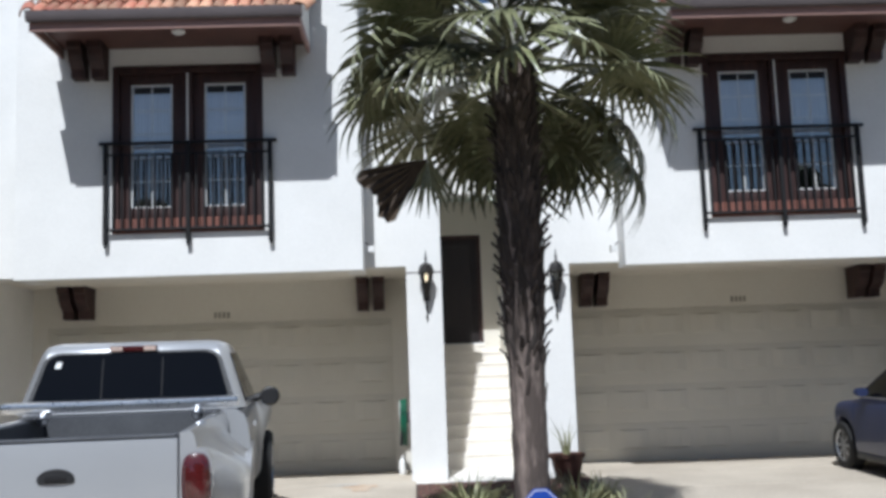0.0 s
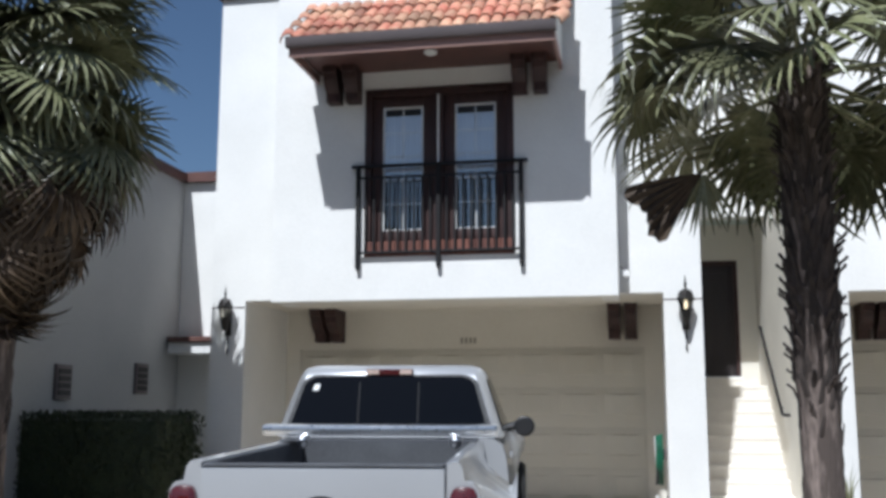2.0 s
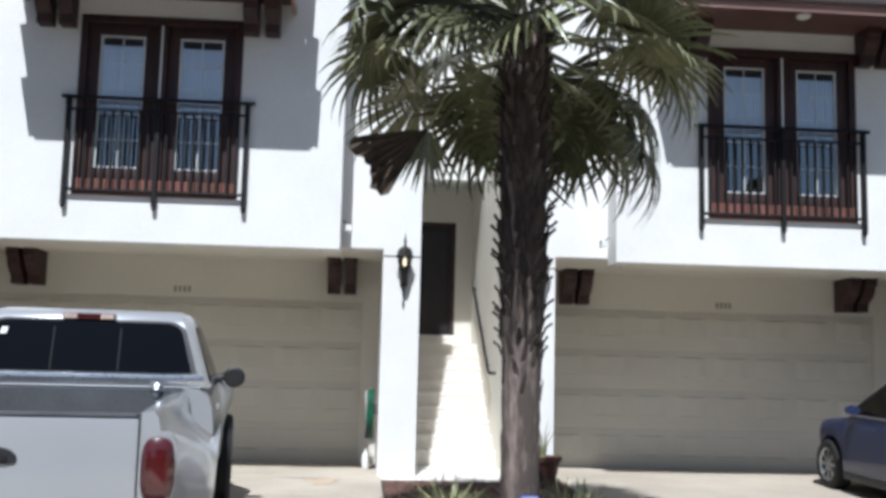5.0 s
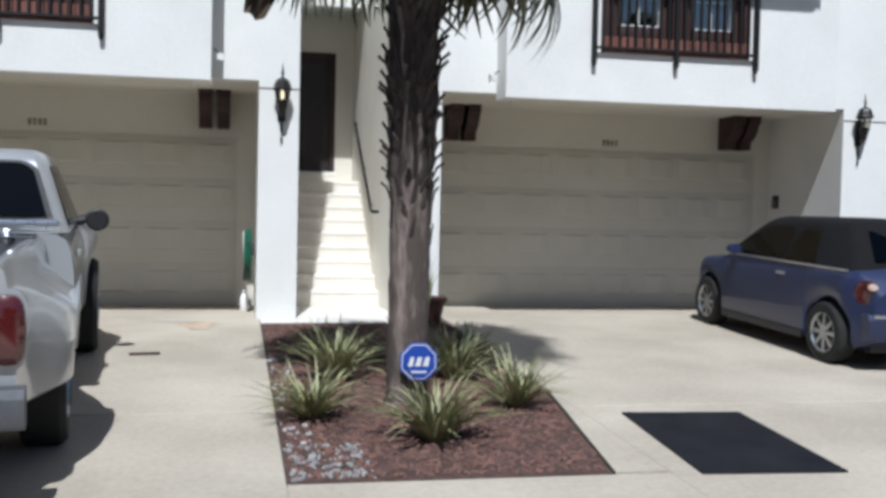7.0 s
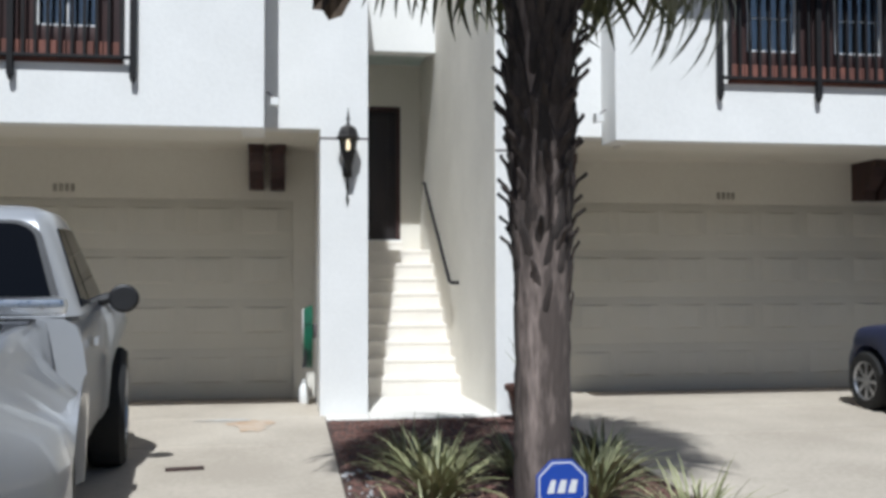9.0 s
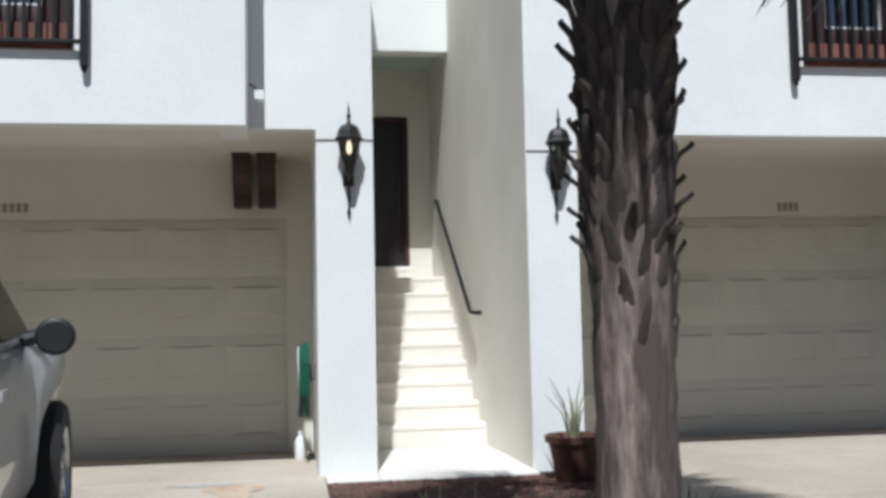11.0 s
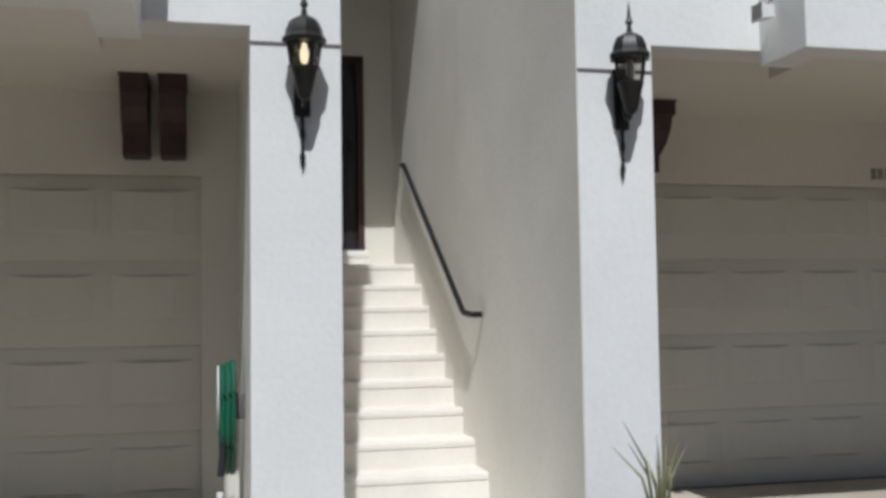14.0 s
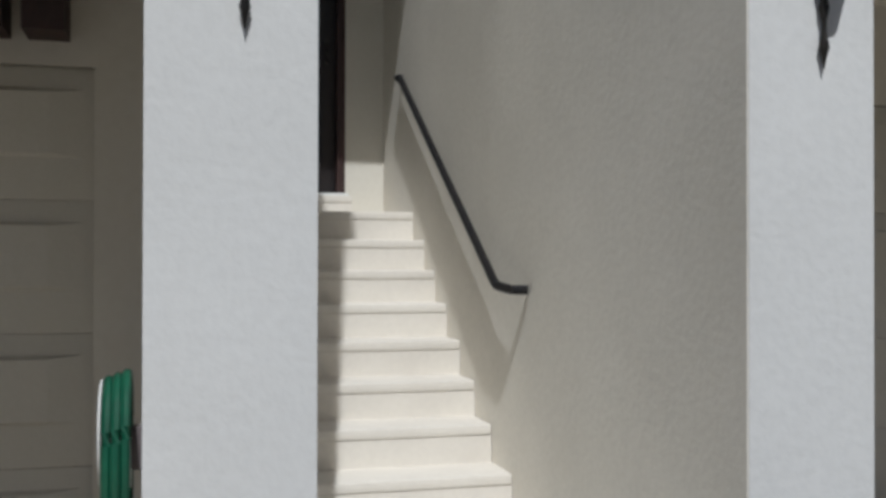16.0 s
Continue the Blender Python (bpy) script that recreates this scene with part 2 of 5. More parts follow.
def tube(path, r, seg=8, bm=None, caps=True):
    """A round bar along points; r: one radius or one each."""
    pts = [Vector(p) for p in path]
    rings = []
    for i, p in enumerate(pts):
        d = (pts[min(i + 1, len(pts) - 1)] - pts[max(i - 1, 0)]).normalized()
        u = d.cross(Vector((0, 0, 1)) if abs(d.z) < 0.95 else Vector((1, 0, 0))).normalized()
        v = d.cross(u)
        rad = r[i] if isinstance(r, (list, tuple)) else r
        rings.append([p + rad * (math.cos(a) * u + math.sin(a) * v) for a in (2 * math.pi * k / seg for k in range(seg))])
    return loft(rings, caps=caps, bm=bm)


def prism(outline, y0, y1, bm=None):
    """An outline in x and z, pushed along y."""
    return loft([[(x, y0, z) for x, z in outline], [(x, y1, z) for x, z in outline]], bm=bm)


def ground_z(y):
    return -0.025 * (12.0 - y) if y < 12.0 else 0.0


# ---- ground ----
def sheet(name, outline, lift, material, label, thick=0.12, step=0.0):
    """A slab that follows the fall of the ground; outline in x and y."""
    bm = loft([[(x, y, ground_z(y) + lift - thick) for x, y in outline], [(x, y, ground_z(y) + lift) for x, y in outline]])
    ob = part(name, bm, material, None, "", None)
    return tagged(ob, label, "ground", "", "structure")


sheet("ground", [(-400, -400), (400, -400), (400, 12.0), (-400, 12.0)], -0.02, LAWN, "dark ground cover and soil around the houses", 1.0)
sheet("ground", [(-400, 12.0), (400, 12.0), (400, 500), (-400, 500)], -0.02, LAWN, "ground behind the houses", 1.0)
sheet("road", [(-60, -60), (60, -60), (60, -1.5), (-60, -1.5)], 0.0, ASPHALT, "grey asphalt street")
sheet("pavement", [(-60, -1.5), (60, -1.5), (60, 1.2), (-60, 1.2)], 0.03, CONCRETE, "pale concrete pavement along the street")


def slabs(name, x0, x1, ys, lift, material, label):
    """A drive of poured slabs with open joints."""
    base = thing(name, pose(0, 0, 0), label, "driveway", "", "structure")
    for a, b in zip(ys, ys[1:]):
        bm = bmesh.new()
        rings = []
        for dz, inset in ((-0.15, 0.0), (-0.008, 0.0), (0.0, 0.008)):
            rings.append([(x, y, ground_z(y) + lift + dz) for x, y in ((x0 + inset, a + 0.006 + inset), (x1 - inset, a + 0.006 + inset),
                                                                   (x1 - inset, b - 0.006 - inset), (x0 + inset, b - 0.006 - inset))])
        part("slab", loft(rings, bm=bm), material, base, "", None)
    return base


slabs("driveway", -5.3, 0.03, (1.2, 4.2, 7.4, 10.6, 12.0, 13.6), 0.02, CONCRETE, "pale concrete driveway in front of a garage")
slabs("driveway", 2.15, 7.2, (1.2, 4.2, 7.4, 10.6, 12.0, 13.6), 0.02, CONCRETE, "pale concrete driveway beside the planting bed")
slabs("walkway", 0.03, 2.15, (1.2, 3.5, 5.72), 0.02, CONCRETE, "pale concrete walk in front of the planting bed")
slabs("walkway", 0.034, 0.430, (11.74, 12.03), 0.03, WALKWAY, "sunlit white concrete strip before the pier")
slabs("walkway", 0.434, 1.638, (11.74, 12.0, 13.42), 0.03, WALKWAY, "sunlit white concrete walk at the foot of the stairs")
sheet("planting_bed", [(0.035, 5.75), (1.82, 5.75), (2.13, 8.1), (2.13, 11.86), (0.035, 11.86)], 0.015, MULCH, "planting bed of red brown mulch")
sheet("driveway_edge", [(1.84, 5.75), (2.148, 5.75), (2.148, 8.0)], 0.02, CONCRETE, "pale concrete strip beside the bed")


# ---- the two houses ----
def house(i, xa, xb, o0, o1, b0, b1, yf, yb, zr, zb, zj, xc):
    """Front of one house: piers, garage opening, set-back wall, projecting bay with a tall window opening."""
    top = 7.3
    w0, w1, wz0, wz1 = xc - 0.91, xc + 0.91, 3.11, 5.18
    bm = bmesh.new()
    box(bm, xa, o0, yf, 13.86, -0.3, zr)
    box(bm, o1, xb, yf, 13.86, -0.3, zr)
    box(bm, xa, b0 + 0.2, yf, yf + 0.25, zr, 6.8)
    box(bm, b1 - 0.2, xb, yf, yf + 0.25, zr, 6.8)
    tagged(part(f"wall_front_{i}", bm, STUCCO, None, "", None), "white stucco garage piers and set-back front wall", "wall", "", "structure")
    # one slab pierced by the window opening, and a return wall on each side
    bm = bmesh.new()
    outer, inner = ((b0, zb), (b1, zb), (b1, top), (b0, top)), ((w0, wz0), (w1, wz0), (w1, wz1), (w0, wz1))
    q = {(k, n, y): bm.verts.new((p[n][0], y, p[n][1])) for k, p in (("o", outer), ("i", inner)) for n in range(4) for y in (yb, yb + 0.2)}
    for n in range(4):
        o = (n + 1) % 4
        bm.faces.new((q["o", n, yb], q["o", o, yb], q["i", o, yb], q["i", n, yb]))
        bm.faces.new((q["o", n, yb + 0.2], q["i", n, yb + 0.2], q["i", o, yb + 0.2], q["o", o, yb + 0.2]))
        bm.faces.new((q["o", n, yb], q["o", n, yb + 0.2], q["o", o, yb + 0.2], q["o", o, yb]))
        bm.faces.new((q["i", n, yb], q["i", o, yb], q["i", o, yb + 0.2], q["i", n, yb + 0.2]))
    tagged(part(f"wall_bay_{i}", bm, STUCCO, None, "", None), "white stucco bay projecting over the garage", "wall", "", "structure")
    for xs0 in (b0, b1 - 0.2):
        tagged(part(f"wall_return_{i}", boxes((xs0, xs0 + 0.2, yb + 0.2, yf, zb, top)), STUCCO, None, "", None), "white stucco side of the projecting bay", "wall", "", "structure")
    # a thin reveal line at the head of each pier
    for a, b in ((xa, o0), (o1, xb)):
        tagged(part("trim", boxes((a, b, yf - 0.004, yf + 0.01, zj - 0.008, zj + 0.008)), GUTTER, None), "thin dark reveal line across the pier", "trim", "", "structure")
    # garage recess: ceiling, back wall above the door, floor
    tagged(part(f"ceiling_{i}", boxes((o0, o1, yf + 0.25, 13.85, zr, zr + 0.1), (b0 + 0.2, b1 - 0.2, yb + 0.2, yf + 0.25, zb, zr + 0.1)), SOFFIT, None),
           "beige plaster soffit over the garage recess", "ceiling", "", "structure")
    d0, d1, dz = o0 + 0.2, o1 - 0.22, 2.15
    bm = boxes((o0, o1, 13.65, 13.85, dz, zr), (o0, d0, 13.65, 13.85, -0.1, dz), (d1, o1, 13.65, 13.85, -0.1, dz))
    tagged(part(f"wall_garage_{i}", bm, SOFFIT, None), "beige plaster wall around the garage door", "wall", "", "structure")
    garage_door(i, d0, d1, 0.01, dz)
    tagged(part("baseboard", boxes((o0, o1, 13.6, 13.64, -0.1, 0.005)), PLASTIC, None), "dark rubber seal under the garage door", "trim", "", "structure")
    # body of the house behind
    bm = boxes((xa, xb, 16.9, 17.1, -0.1, top), (xa, xa + 0.2, 13.86, 16.9, -0.1, 6.8), (xb - 0.2, xb, 13.86, 16.9, -0.1, 6.8),
               (xa, xa + 0.2, yf + 0.25, 13.86, zr, 6.8), (xb - 0.2, xb, yf + 0.25, 13.86, zr, 6.8))
    tagged(part(f"wall_side_{i}", bm, STUCCO, None, "", None), "white stucco side walls of the house", "wall", "", "structure")
    tagged(part(f"roof_{i}", boxes((xa, xb, yf + 0.25, 17.1, 6.5, 6.7), (b0, b1, yb + 0.2, yf + 0.25, top - 0.2, top)), STUCCO_GREY, None), "flat roof behind the parapet", "roof", "", "structure")
    tagged(part("parapet_cap", boxes((xa - 0.05, b0, yf - 0.06, yf + 0.3, 6.8, 6.9), (b1, xb + 0.05, yf - 0.06, yf + 0.3, 6.8, 6.9),
                                     (b0 - 0.05, b1 + 0.05, yb - 0.06, yb + 0.25, top, top + 0.14)), WOOD_RED, None), "red brown cap along the parapet", "trim", "", "structure")
    french_window(i, xc, yb, wz0, wz1)
    awning(xc - 0.02, yb)
    balcony(xc, yb)
    # brackets under the garage head, in pairs
    for bx in ((-4.78, -0.715) if i == 1 else (2.42, 6.31)):
        corbel_pair(bx, 13.65, zr)


def garage_door(i, x0, x1, z0, z1):
    door = thing(f"door_{i}", pose(0, 13.71, 0), "beige sectional garage door, closed", "garage door", "garage doors", "structure")
    rows, cols = 4, 8
    h, w = (z1 - z0) / rows, (x1 - x0) / cols
    bm = bmesh.new()
    a, b, d = w - 0.10, h - 0.26, 0.024
    loft([[(-a / 2, 0, -b / 2), (a / 2, 0, -b / 2), (a / 2, 0, b / 2), (-a / 2, 0, b / 2)],
          [(-a / 2 + 0.13, d, -b / 2 + 0.014), (a / 2 - 0.13, d, -b / 2 + 0.014), (a / 2 - 0.13, d, b / 2 - 0.014), (-a / 2 + 0.13, d, b / 2 - 0.014)]], bm=bm)
    for v in bm.verts:
        v.co.y = 0.0 - v.co.y - 0.001
    panel = mesh("panel", bm, GARAGE)
    for r in range(rows):
        s = part("section", boxes((x0, x1, -0.025, 0.02, z0 + r * h + 0.001, z0 + (r + 1) * h - 0.001), bevel=0.002), GARAGE, door)
        for c in range(cols):
            part("panel", panel, GARAGE, s, m=pose(x0 + (c + 0.5) * w, -0.025, z0 + (r + 0.58) * h))
    part("door_stop", boxes((x0 - 0.05, x0 + 0.01, -0.05, -0.03, z0, z1 + 0.05), (x1 - 0.01, x1 + 0.05, -0.05, -0.03, z0, z1 + 0.05), (x0 + 0.01, x1 - 0.01, -0.05, -0.03, z1, z1 + 0.05)), SOFFIT, door)


def corbel_profile(depth, height):
    """Side of a scrolled wooden bracket: (y, z) from the wall outwards."""
    pts = [(0, 0), (0, -height), (-depth * 0.46, -height), (-depth * 0.48, -height * 0.75)]
    pts += [(-depth * (0.48 + 0.40 * math.sin(a) ** 2), -height * (0.28 + 0.47 * math.cos(a))) for a in (0.5, 0.9, 1.3)]
    pts += [(-depth * 0.9, -height * 0.22), (-depth, -height * 0.2), (-depth, 0)]
    return pts


def corbel_mesh(width, depth, height, material):
    prof = corbel_profile(depth, height)
    bm = loft([[(x, y, z) for y, z in prof] for x in (-width / 2, width / 2)])
    return mesh("block", bm, material)


def corbel_pair(x, y, z):
    t = thing("wall_bracket", pose(x, y, z), "pair of dark stained wooden brackets under the garage soffit", "bracket", "garage brackets")
    me = corbel_mesh(0.155, 0.50, 0.43, WOOD)
    for k in (0.082, 0.302):
        part("block", me, WOOD, t, m=pose(k, -0.002, -0.012))
        part("cap", boxes((k - 0.085, k + 0.085, -0.515, -0.002, -0.012, -0.001), bevel=0.003), WOOD, t)


def french_window(i, xc, y, z0, z1):
    """A pair of glazed doors in dark brown frames with white glazing bars, a curtain and a dim room behind."""
    win = thing(f"window_{i}", pose(xc, y, z0), "pair of dark brown glazed doors with white glazing bars", "window", "upper windows", "structure")
    h = z1 - z0
    part("window_frame", boxes((-0.91, -0.83, -0.02, 0.16, 0.021, h), (0.83, 0.91, -0.02, 0.16, 0.021, h), (-0.83, 0.83, -0.02, 0.16, h - 0.09, h), (-0.06, 0.06, -0.02, 0.16, 0.08, h - 0.09),
                               bevel=0.006), WOOD, win)
    sill = part("window_sill", boxes((-0.908, 0.908, -0.02, 0.16, 0.001, 0.02), bevel=0.004), BRICK, win, "red brick sill")
    brick = mesh("brick", boxes((-0.033, 0.033, -0.025, 0.02, 0, 0.16), bevel=0.006), BRICK)
    for k in range(24):
        part("brick", brick, BRICK, sill, m=pose(-0.86 + k * 0.0748, 0.0, 0.021))
    part("astragal", boxes((-0.011, 0.011, -0.03, -0.021, 0.19, h - 0.1)), WHITE_PAINT, win, "pale strip between the doors")
    for s in (-1, 1):
        c = s * 0.445
        leaf = part("door_leaf", boxes((c - 0.38, c - 0.25, 0.03, 0.09, 0.19, h - 0.1), (c + 0.25, c + 0.38, 0.03, 0.09, 0.19, h - 0.1),
                                       (c - 0.25, c + 0.25, 0.03, 0.09, h - 0.22, h - 0.1), (c - 0.25, c + 0.25, 0.03, 0.09, 0.19, 0.32), bevel=0.006), WOOD, win)
        bars = [(c - 0.25, c - 0.232, 0.04, 0.075, 0.32, h - 0.22), (c + 0.232, c + 0.25, 0.04, 0.075, 0.32, h - 0.22),
                (c - 0.232, c + 0.232, 0.04, 0.075, h - 0.24, h - 0.22), (c - 0.232, c + 0.232, 0.04, 0.075, 0.32, 0.335)]
        part("glazing_frame", boxes(*bars), WHITE_PAINT, leaf, "white glazing bead")
        part("muntin", boxes((c - 0.006, c + 0.006, 0.05, 0.062, 0.35, h - 0.25)), WHITE_PAINT, leaf)
        for k in range(1, 5):
            zz = 0.35 + (h - 0.6) * k / 5
            part("muntin", boxes((c - 0.22, c + 0.22, 0.051, 0.061, zz - 0.006, zz + 0.006)), WHITE_PAINT, leaf)
        p = part("pane", boxes((c - 0.232, c + 0.232, 0.054, 0.058, 0.335, h - 0.24)), PANE_GLASS, leaf)
        p.visible_shadow = False
        # dark strip across the top of each pane, parted at the middle bar
        part("dark_top_strip", boxes((c - 0.218, c - 0.01, 0.045, 0.0535, h - 0.33, h - 0.251), (c + 0.01, c + 0.218, 0.045, 0.0535, h - 0.33, h - 0.251)), PLASTIC, leaf)
        # gathered curtain
        n = 40
        bm = loft([[(c - 0.24 + 0.48 * k / n, 0.10 + 0.008 * math.sin(k * 1.9) + 0.004 * math.sin(k * 0.7), z) for k in range(n + 1)] for z in (h * 0.5, h - 0.05)], close_ring=False)
        part("curtain", bm, CURTAIN, win, "white blind lowered over the upper half")
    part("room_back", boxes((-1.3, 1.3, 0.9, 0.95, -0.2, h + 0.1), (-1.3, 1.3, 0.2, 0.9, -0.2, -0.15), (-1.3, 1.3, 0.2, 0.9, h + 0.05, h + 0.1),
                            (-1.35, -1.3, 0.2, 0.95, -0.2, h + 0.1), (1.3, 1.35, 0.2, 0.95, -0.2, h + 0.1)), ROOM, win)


def tile_mesh(w, ln):
    """One barrel roof tile, arched across x, laid along y, tapering."""
    rings = []
    for y, r in ((0, 0.5 * w), (0, 0.5 * w), (ln, 0.42 * w)):
        rings.append([(r * math.cos(a), y, 0.75 * r * math.sin(a)) for a in (math.pi * k / 8 for k in range(9))])
    rings[0] = [(x * 0.82, y, z * 0.78) for x, y, z in rings[0]]
    return mesh("tile", loft(rings, close_ring=False), TILE, 50)


def awning(xc, yb):
    """A small tiled roof on wooden brackets over the window."""
    half, proj, z0 = 1.52, 1.06, 5.28
    aw = thing("tile_awning", pose(xc, yb, z0), "small terracotta tiled roof on dark wooden brackets", "awning", "window awnings")
    part("soffit", boxes((-half + 0.04, half - 0.04, -proj + 0.04, -0.001, 0.13, 0.15)), WOOD_RED, aw, "red brown boarded soffit")
    part("fascia", boxes((-half, half, -proj, -proj + 0.04, 0.0, 0.12), (-half, -half + 0.04, -proj + 0.04, -0.001, 0.02, 0.12),
                         (half - 0.04, half, -proj + 0.04, -0.001, 0.02, 0.12), bevel=0.005), FASCIA, aw, "mauve painted fascia board")
    gut = [(0.0, 0.10), (-0.055, 0.10), (-0.075, 0.13), (-0.085, 0.215), (-0.075, 0.215), (-0.065, 0.14), (-0.05, 0.115), (0.0, 0.115)]
    part("gutter", loft([[(x, -proj + y, z) for y, z in gut] for x in (-half - 0.02, half + 0.02)]), GUTTER, aw, "grey brown metal gutter")
    rise, run = 0.84, proj
    ln = math.hypot(rise, run)
    pitch = math.degrees(math.atan2(rise, run))
    part("roof_deck", loft([[(x, -proj + 0.005, 0.19), (x, -0.001, 0.19 + rise), (x, -0.001, 0.152), (x, -proj + 0.005, 0.152)] for x in (-half + 0.041, half - 0.041)]), GUTTER, aw)
    for s in (-1, 1):
        x0, x1 = sorted((s * (half - 0.002), s * (half - 0.04)))
        part("gable_end", loft([[(x, -proj + 0.005, 0.121), (x, -proj + 0.005, 0.19), (x, -0.001, 0.185 + rise), (x, -0.001, 0.121)] for x in (x0, x1)]), STUCCO, aw, "white plaster end")
    cols, courses = 21, 4
    w = 2 * half / cols
    me = tile_mesh(w * 1.02, ln / courses * 1.12)
    rng = random.Random(5)
    for c in range(cols):
        for r in range(courses):
            s = r / courses
            jit = rng.uniform(-0.004, 0.004)
            part("tile", me, TILE, aw, m=pose(-half + (c + 0.5) * w + jit, -proj - 0.06 + s * (run + 0.03), 0.175 + s * rise + 0.016 * (r % 2) * 0.5, pitch - 2.5, 0, rng.uniform(-1, 1)))
    # verge tiles down the two ends
    for s in (-1, 1):
        for r in range(courses):
            k = r / courses
            part("verge_tile", me, TILE, aw, m=pose(s * (half - 0.005), -proj - 0.07 + k * (run + 0.03), 0.18 + k * rise, pitch - 2, s * 24, 0) @ Matrix.Diagonal((1.25, 1, 1.3, 1)))
    me2 = corbel_mesh(0.165, 0.36, 0.40, WOOD)
    for bx in (-1.26, -1.02, 1.02, 1.26):
        part("bracket", me2, WOOD, aw, m=pose(bx * 1.0, -0.002, 0.129), label="dark stained wooden bracket")
    lamp = part("soffit_light", lathe([(0.0, -0.03), (0.05, -0.027), (0.075, -0.012), (0.08, 0.0), (0.08, 0.012)], 18), WHITE_PAINT, aw, "small pale soffit light")
    lamp.matrix_local = pose(0.04, -0.6, 0.117)


def balcony(xc, yb):
    """A shallow iron balcony rail in front of the window."""
    b = thing("balcony_railing", pose(xc * 0.996, yb - 0.055, 2.905), "black wrought iron balcony railing", "railing", "balcony railings")
    part("top_rail", boxes((-1.065, 1.065, -0.025, 0.025, 1.285, 1.32), bevel=0.006), IRON, b)
    part("bottom_rail", boxes((-0.985, 0.985, -0.015, 0.015, 0.235, 0.265), bevel=0.004), IRON, b)
    part("upper_rail", boxes((-0.985, 0.985, -0.012, 0.012, 1.15, 1.175), bevel=0.003), IRON, b)
    post = mesh("post", boxes((-0.026, 0.026, -0.026, 0.026, 0.075, 1.285), bevel=0.005), IRON)
    for x in (-0.985, 0.0, 0.985):
        p = part("post", post, IRON, b, m=pose(x, 0, 0))
        part("foot", lathe([(0.0, 0.025), (0.022, 0.055), (0.022, 0.075)], 8), IRON, p)
        part("stay", boxes((x - 0.012, x + 0.012, 0.02, 0.054, 0.3, 0.325)), IRON, b)
        part("stay", boxes((x - 0.012, x + 0.012, 0.02, 0.054, 1.22, 1.245)), IRON, b)
    bal = mesh("baluster", boxes((-0.012, 0.012, -0.012, 0.012, 0.265, 1.15)), IRON)
    for k in range(1, 20):
        if k != 10:
            part("baluster", bal, IRON, b, m=pose(-0.985 + 1.97 * k / 20, 0, 0))


house(1, -5.72, 0.432, -5.26, -0.014, -4.68, -0.524, 12.035, 11.39, 2.69, 2.595, 2.605, -2.61)
house(2, 1.625, 8.40, 2.034, 7.10, 2.666, 6.72, 11.875, 11.45, 2.645, 2.56, 2.50, 4.67)

# stair passage between the houses: right wall leans in a little behind the pier
bm = loft([[(1.62, 11.879, z), (1.66, 11.879, z), (1.66, 16.7, z), (1.53, 16.7, z), (1.54, 14.0, z), (1.60, 12.6, z)] for z in (-0.3, 7.3)])
tagged(part("wall_stair_right", bm, STAIR_WALL, None, "", None), "tall white stucco wall beside the outside stairs", "wall", "", "structure")
for spec in ((0.433, 1.53, 16.5, 16.7, 3.69, 7.3), (1.25, 1.53, 16.5, 16.7, 1.6, 3.69), (0.433, 0.46, 16.5, 16.7, 1.6, 3.69)):
    tagged(part("wall_entry", boxes(spec), SOFFIT, None, "", None), "beige plaster wall around the entry door", "wall", "", "structure")
bm = boxes((0.433, 1.535, 15.1, 15.35, 4.15, 7.3))
tagged(part("wall_over_entry", bm, STUCCO, None, "", None), "white stucco wall over the porch", "wall", "", "structure")
tagged(part("ceiling_porch", boxes((0.433, 1.535, 15.35, 16.5, 4.28, 4.38)), PORCH_CEILING, None), "pale green porch ceiling", "ceiling", "", "structure")

STEPS = [(y, z * 0.975) for y, z in [(13.43, 0.24), (13.70, 0.425), (13.965, 0.612), (14.235, 0.795), (14.505, 0.98), (14.775, 1.165), (15.035, 1.35), (15.29, 1.535), (15.59, 1.72), (16.30, 1.865)]]
stairs = thing("stairs", pose(0, 0, 0), "pale painted concrete stairs up to the entry door", "stairs", "", "structure")
for k, (y, z) in enumerate(STEPS):
    back = STEPS[k + 1][0] + 0.02 if k + 1 < len(STEPS) else 16.5
    xr = 1.64 - 0.1 * min(1, (y - 11.9) / 2.1) - 0.004 if y < 16 else 1.27
    back = 16.5 if y > 15.5 else back
    part("riser", boxes((0.435, xr, y + 0.007, back, z - 0.19 if k else -0.1, z - 0.05)), STEP, stairs)
    part("tread", boxes((0.435, xr, y, back, z - 0.05, z), bevel=0.012), STEP, stairs)

# entry door at the head of the stairs
door = thing("entry_door", pose(0.46, 16.5, 1.829) @ Matrix.Diagonal((1, 1, 0.99, 1)), "dark stained wooden entry door with a tall recessed panel, closed", "door", "", "structure")
part("door_frame", boxes((0.0, 0.06, -0.02, 0.1, 0, 1.88), (0.73, 0.79, -0.02, 0.1, 0, 1.88), (0.06, 0.73, -0.02, 0.1, 1.81, 1.88), bevel=0.005), WOOD, door)
leaf = part("door_leaf", boxes((0.06, 0.17, 0.03, 0.075, 0.03, 1.81), (0.62, 0.73, 0.03, 0.075, 0.03, 1.81), (0.17, 0.62, 0.03, 0.075, 1.69, 1.81), (0.17, 0.62, 0.03, 0.075, 0.03, 0.3), bevel=0.004), DOOR_DARK, door)
part("pane", boxes((0.17, 0.62, 0.045, 0.055, 0.3, 1.69)), DOOR_DARK, leaf, "dark recessed panel")
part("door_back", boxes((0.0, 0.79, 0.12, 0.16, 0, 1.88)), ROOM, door)
